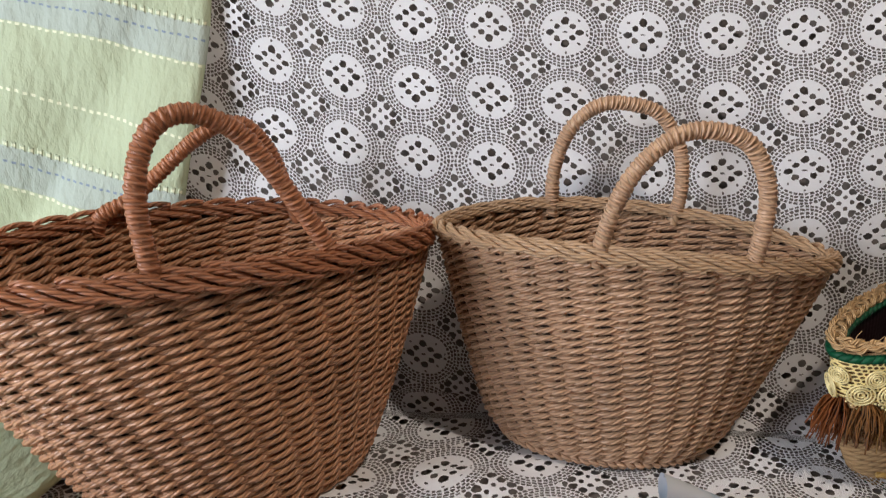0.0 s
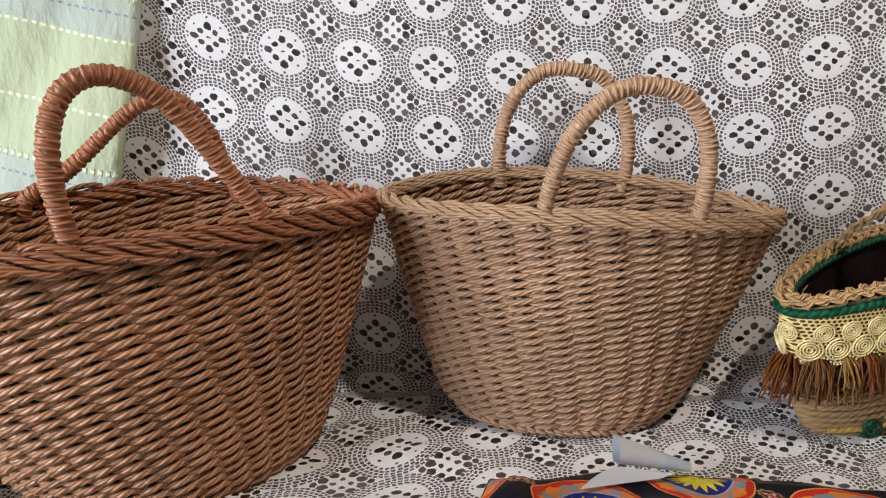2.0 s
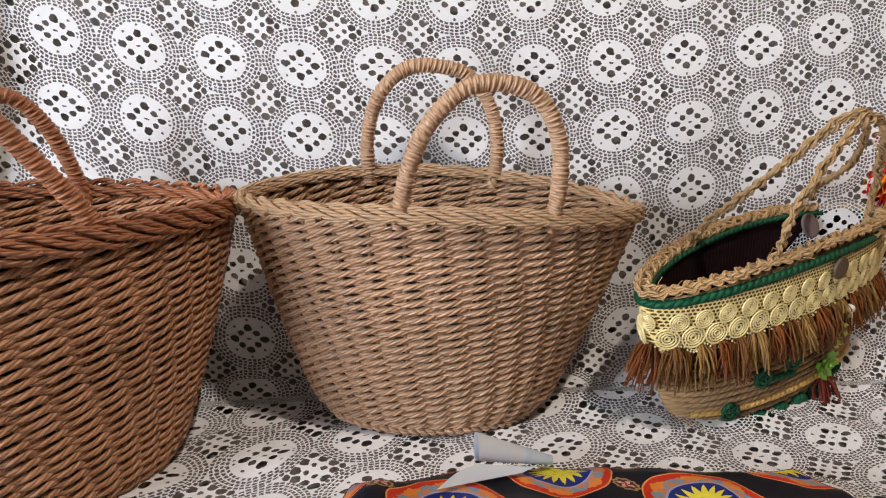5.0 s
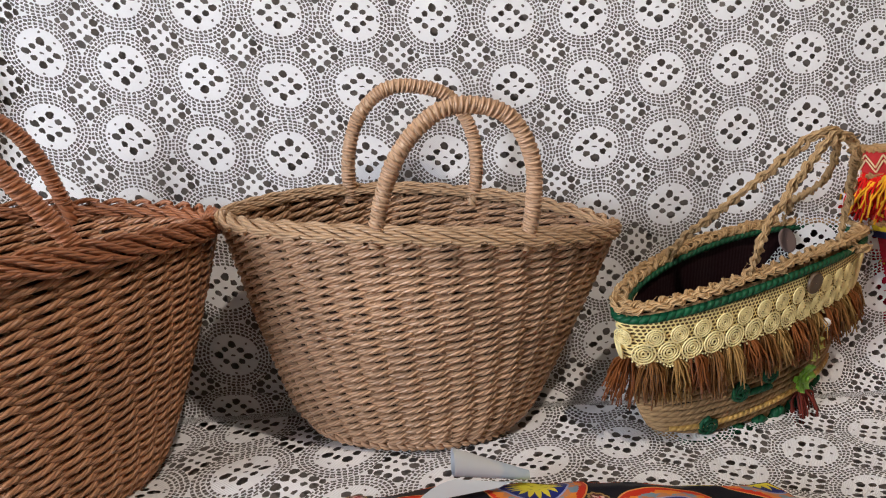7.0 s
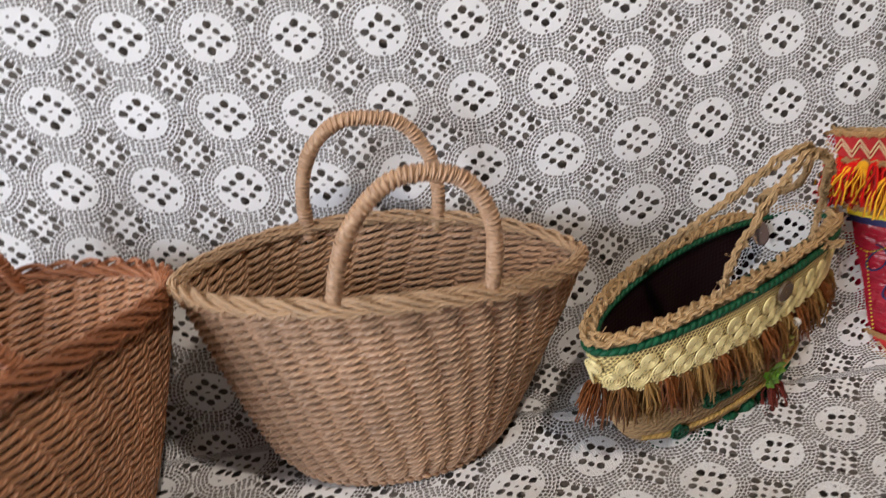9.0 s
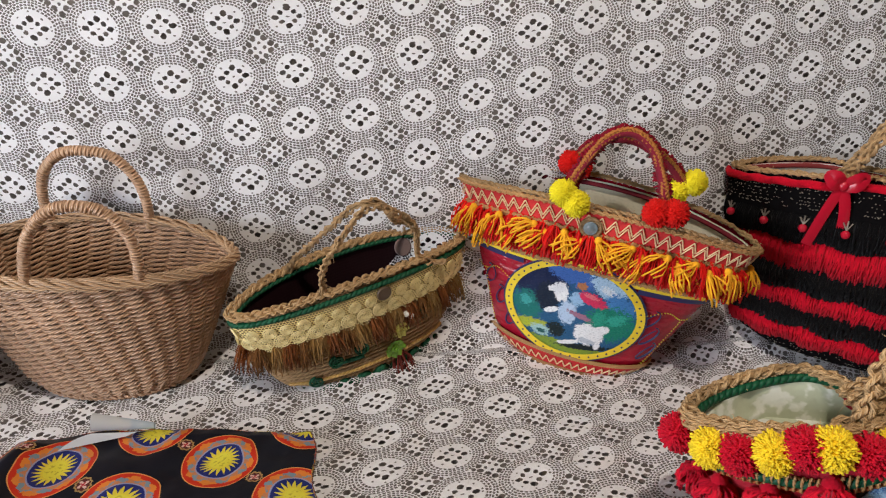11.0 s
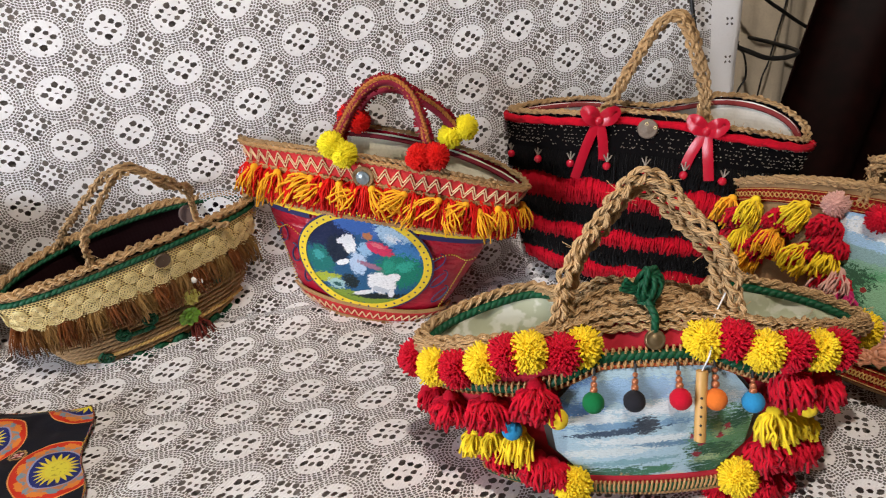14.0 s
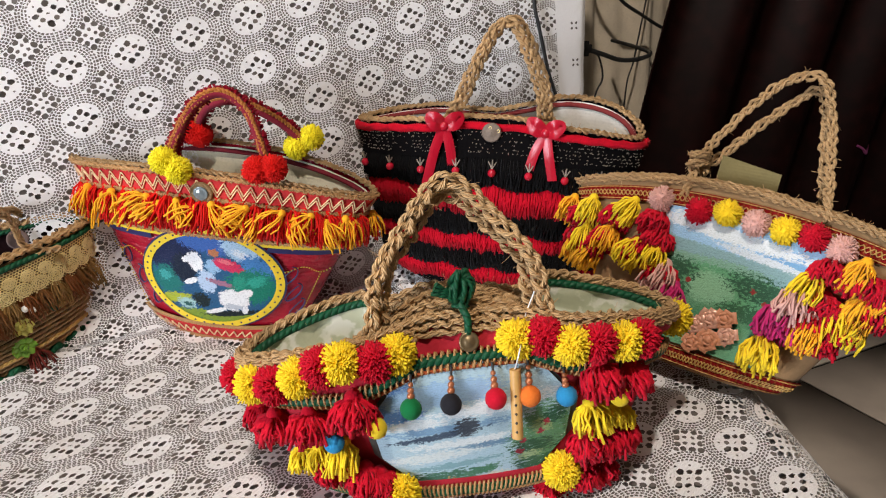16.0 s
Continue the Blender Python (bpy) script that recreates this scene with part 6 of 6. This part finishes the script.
# ---- pale green striped cloth over the sofa's other end ----
def green_cloth():
    m = Mat("green_cotton", (0.48, 0.54, 0.36), 0.85, sheen=0.2)
    u, v = m.uv()
    g = m.noise(7, 3)
    crush = m.noise(60, 4, m.uvs, (1.6, 0.8, 1))
    m.mix(g.ramp(0.45, 0.7) * 0.6, (0.56, 0.63, 0.42))
    y = v + (crush - 0.5) * 0.004
    q = (y / 0.150).fract() * 0.150
    m.mix((q - 0.020).abs().lt(0.017) * 0.55, (0.42, 0.48, 0.50))
    st = (u * 900).sin().ramp(-0.6, 0.4)
    for at in (0.001, 0.039, 0.088):
        m.mix((q - at).abs().lt(0.0013) * st, (0.82, 0.84, 0.62))
    m.mix((q - 0.024).abs().lt(0.0010) * st, (0.24, 0.30, 0.38))
    m.bump(crush * 1.2 + st * (q - 0.039).abs().lt(0.003) * 0.4, 0.004, 0.7)
    M_GREEN = m.done()
    G, UV = [], []
    for x in np.linspace(-1.15, -0.238, 90):
        row, uvr = [], []
        for q in np.linspace(0, 1.30, 120):
            y, z = profile(x, q)
            k = (x + 0.238)
            f = noise.noise(Vector((x * 7 + q * 2, q * 3, 2))) * 0.034 + noise.noise(Vector((x * 14, q * 9, 7))) * 0.008
            lift = 0.010 + 0.012 * min(1, -k * 9) + abs(f)
            xx = x - (0.075 * max(0.0, q - 0.28) + 0.010 * math.sin(q * 11)) * math.exp(k * 6)
            if q < 0.66:
                y -= lift
            else:
                z += lift
                y -= 0.004
            row.append((xx, y, z))
            uvr.append((x, 0.74 - q + x * 0.16 + f * 0.3))
        G.append(row)
        UV.append(uvr)
    root = thing("green_throw", Matrix.Identity(4), "crinkled pale green cotton throw with stitched stripes, over the sofa", "throw")
    cut = 62
    for nm, g, w in (("back_fold", [r[:cut + 1] for r in G], [r[:cut + 1] for r in UV]), ("seat_fold", [r[cut:] for r in G], [r[cut:] for r in UV])):
        ob = part(nm, MB().grid(g, w, flip=True), M_GREEN, root)
        mo = ob.modifiers.new("thickness", "SOLIDIFY")
        mo.thickness = 0.002


green_cloth()


# ---- beyond the sofa's end ----
def corner():
    beige = cloth("beige_drape", (0.62, 0.54, 0.42), 300, 0.3)
    G = []
    for x in np.linspace(1.30, 2.2, 120):
        G.append([(x, 1.06 + 0.022 * math.sin(x * 34 + 0.4 * math.sin(z * 3)) + 0.010 * math.sin(x * 83 + z), z) for z in np.linspace(1.7, FLOOR_Z + 0.005, 40)])
    ob = part("beige_curtain", MB().grid(G), beige)
    tagged(ob, "beige curtain hanging in soft folds behind the sofa", "curtain")
    mo = ob.modifiers.new("thickness", "SOLIDIFY")
    mo.thickness = 0.003
    M_DARK = Mat("dark_mahogany", (0.010, 0.003, 0.002), 0.35, spec=0.4)
    g = M_DARK.noise(3, 5, None, (6, 6, 0.6))
    M_DARK.mix(g.ramp(0.5, 0.75) * 0.7, (0.025, 0.006, 0.004))
    M_DARK.bump(g, 0.002, 0.3)
    M_DARK = M_DARK.done()
    cab = thing("cabinet", Matrix.Translation((2.72, 0.98, FLOOR_Z)), "dark mahogany cabinet standing on the tiled floor", "cabinet")
    part("carcass", MB().box((-0.62, -0.06, 0.0), (0.37, 0.16, 1.75), 0.008), M_DARK, cab)
    for x in (-0.30, 0.05):
        d = part("door", MB().box((x - 0.165, -0.085, 0.10), (x + 0.165, -0.062, 1.68), 0.006), M_DARK, cab)
        part("panel", MB().box((x - 0.11, -0.095, 0.2), (x + 0.11, -0.087, 1.58), 0.012), M_DARK, d)
    part("plinth", MB().box((-0.63, -0.10, 0.0), (0.37, -0.062, 0.08), 0.006), M_DARK, cab)
    velvet = Mat("dark_red_velvet", (0.006, 0.0013, 0.0011), 0.5, spec=0.09)
    h = velvet.noise(30, 4)
    velvet.mix(h.ramp(0.4, 0.75) * 0.6, (0.020, 0.0034, 0.0028))
    M_VELVET = velvet.done()
    G = []
    for w in np.linspace(0, 1, 110):
        row = []
        for k in np.linspace(0, 1, 40):
            z = 1.25 - k * 1.66
            xt, xb = 2.03 + 1.1 * w, 1.475 + 0.95 * w
            f = k ** 0.8
            x = xt + (xb - xt) * f
            y = 0.845 + 0.045 * math.sin(w * 26 + 0.6 * math.sin(k * 4)) * (1 - 0.3 * k) - 0.06 * w
            row.append((x, y, z))
        G.append(row)
    ob = part("dark_curtain", MB().grid(G), M_VELVET)
    tagged(ob, "dark red velvet curtain drawn aside in slanting folds", "curtain")
    mo = ob.modifiers.new("thickness", "SOLIDIFY")
    mo.thickness = 0.003
    black = plain("black_rubber", (0.012, 0.012, 0.012), 0.5)
    for nm, pts, r in (("cable", [(1.400, 0.72, 0.343), (1.440, 0.72, 0.330), (1.478, 0.72, 0.318), (1.520, 0.72, 0.317), (1.562, 0.74, 0.324), (1.600, 0.84, 0.332), (1.64, 0.96, 0.338)], 0.0042),
                       ("thin_cable", [(1.430, 0.735, 0.334), (1.446, 0.74, 0.322), (1.454, 0.74, 0.285), (1.436, 0.74, 0.246), (1.42, 0.75, 0.1), (1.41, 0.76, FLOOR_Z + 0.01)], 0.0018),
                       ("cable", [(1.55, 0.96, 0.60), (1.60, 0.95, 0.48), (1.65, 0.95, 0.423), (1.705, 0.95, 0.391), (1.787, 0.95, 0.351), (1.90, 0.93, 0.31)], 0.0040),
                       ("thin_cable", [(1.79, 0.985, 0.9), (1.755, 0.98, 0.5), (1.720, 0.98, 0.30), (1.695, 0.98, 0.17), (1.68, 0.98, FLOOR_Z + 0.01)], 0.0020)):
        tagged(part(nm, MB().tube(smooth_path(pts, 50), r, 6), black), "black electric cable hanging loosely beside the sofa", "cable")
    y = back_y(1.2)
    tagged(part("cable", MB().tube(smooth_path([(1.220, y - 0.008, 0.735), (1.222, y - 0.010, 0.51), (1.220, y - 0.009, 0.43), (1.229, y - 0.010, 0.385), (1.246, y - 0.010, 0.32), (1.263, y - 0.010, 0.27), (1.268, y - 0.010, 0.20)], 50), 0.0030, 6), black), "black cable running down over the lace cover", "cable")
    plug = MB().box((1.372, 0.705, 0.330), (1.408, 0.735, 0.356), 0.006)
    tagged(part("plug", plug, black), "black plug on the cable behind the sofa", "plug")
    pts = []
    for w, dz in ((0.64, 0.012), (0.66, 0.002), (0.68, -0.010), (0.72, 0.0), (0.76, -0.004)):
        k = (1.25 - (0.05 + dz)) / 1.66
        x = (2.03 + 1.1 * w) + (1.475 + 0.95 * w - 2.03 - 1.1 * w) * k ** 0.8
        y = 0.845 + 0.045 * math.sin(w * 26 + 0.6 * math.sin(k * 4)) * (1 - 0.3 * k) - 0.06 * w
        pts.append((x, y - 0.004, 0.05 + dz))
    pk = MB().tube(smooth_path(pts, 30), 0.006, 6, flat=0.5)
    tagged(part("pink_ribbon", pk, plain("pink_satin", (0.30, 0.06, 0.20), 0.5)), "short pink ribbon on the dark curtain", "ribbon")


corner()


# ---- window and ceiling lamp ----
def fittings():
    wood = plain("white_window_paint", (0.75, 0.74, 0.70), 0.4)
    win = tagged(new("window_1"), "white framed window in the side wall", "window", kind="structure")
    win.location = (ROOM_L - 0.06, 0, 0)
    for nm, lo, hi in (("window_frame", (-0.03, WIN_Y0, WIN_Z0), (0.03, WIN_Y0 + 0.05, WIN_Z1)), ("window_frame", (-0.03, WIN_Y1 - 0.05, WIN_Z0), (0.03, WIN_Y1, WIN_Z1)),
                       ("window_frame", (-0.03, WIN_Y0 + 0.05, WIN_Z1 - 0.05), (0.03, WIN_Y1 - 0.05, WIN_Z1)), ("window_sill", (-0.05, WIN_Y0 + 0.05, WIN_Z0), (0.05, WIN_Y1 - 0.05, WIN_Z0 + 0.04))):
        part(nm, MB().box(lo, hi, 0.004), wood, win)
    bulb = thing("ceiling_lamp", Matrix.Translation((0.48, -0.47, CEIL_Z)), "bare bulb hanging from the ceiling on a cord", "lamp")
    part("cord", MB().tube([(0, 0, 0), (0, 0, -0.36)], 0.003, 6), plain("white_flex", (0.7, 0.7, 0.68), 0.6), bulb)
    part("socket", MB().tube([(0, 0, -0.35), (0, 0, -0.40)], 0.018, 12), wood, bulb)


fittings()
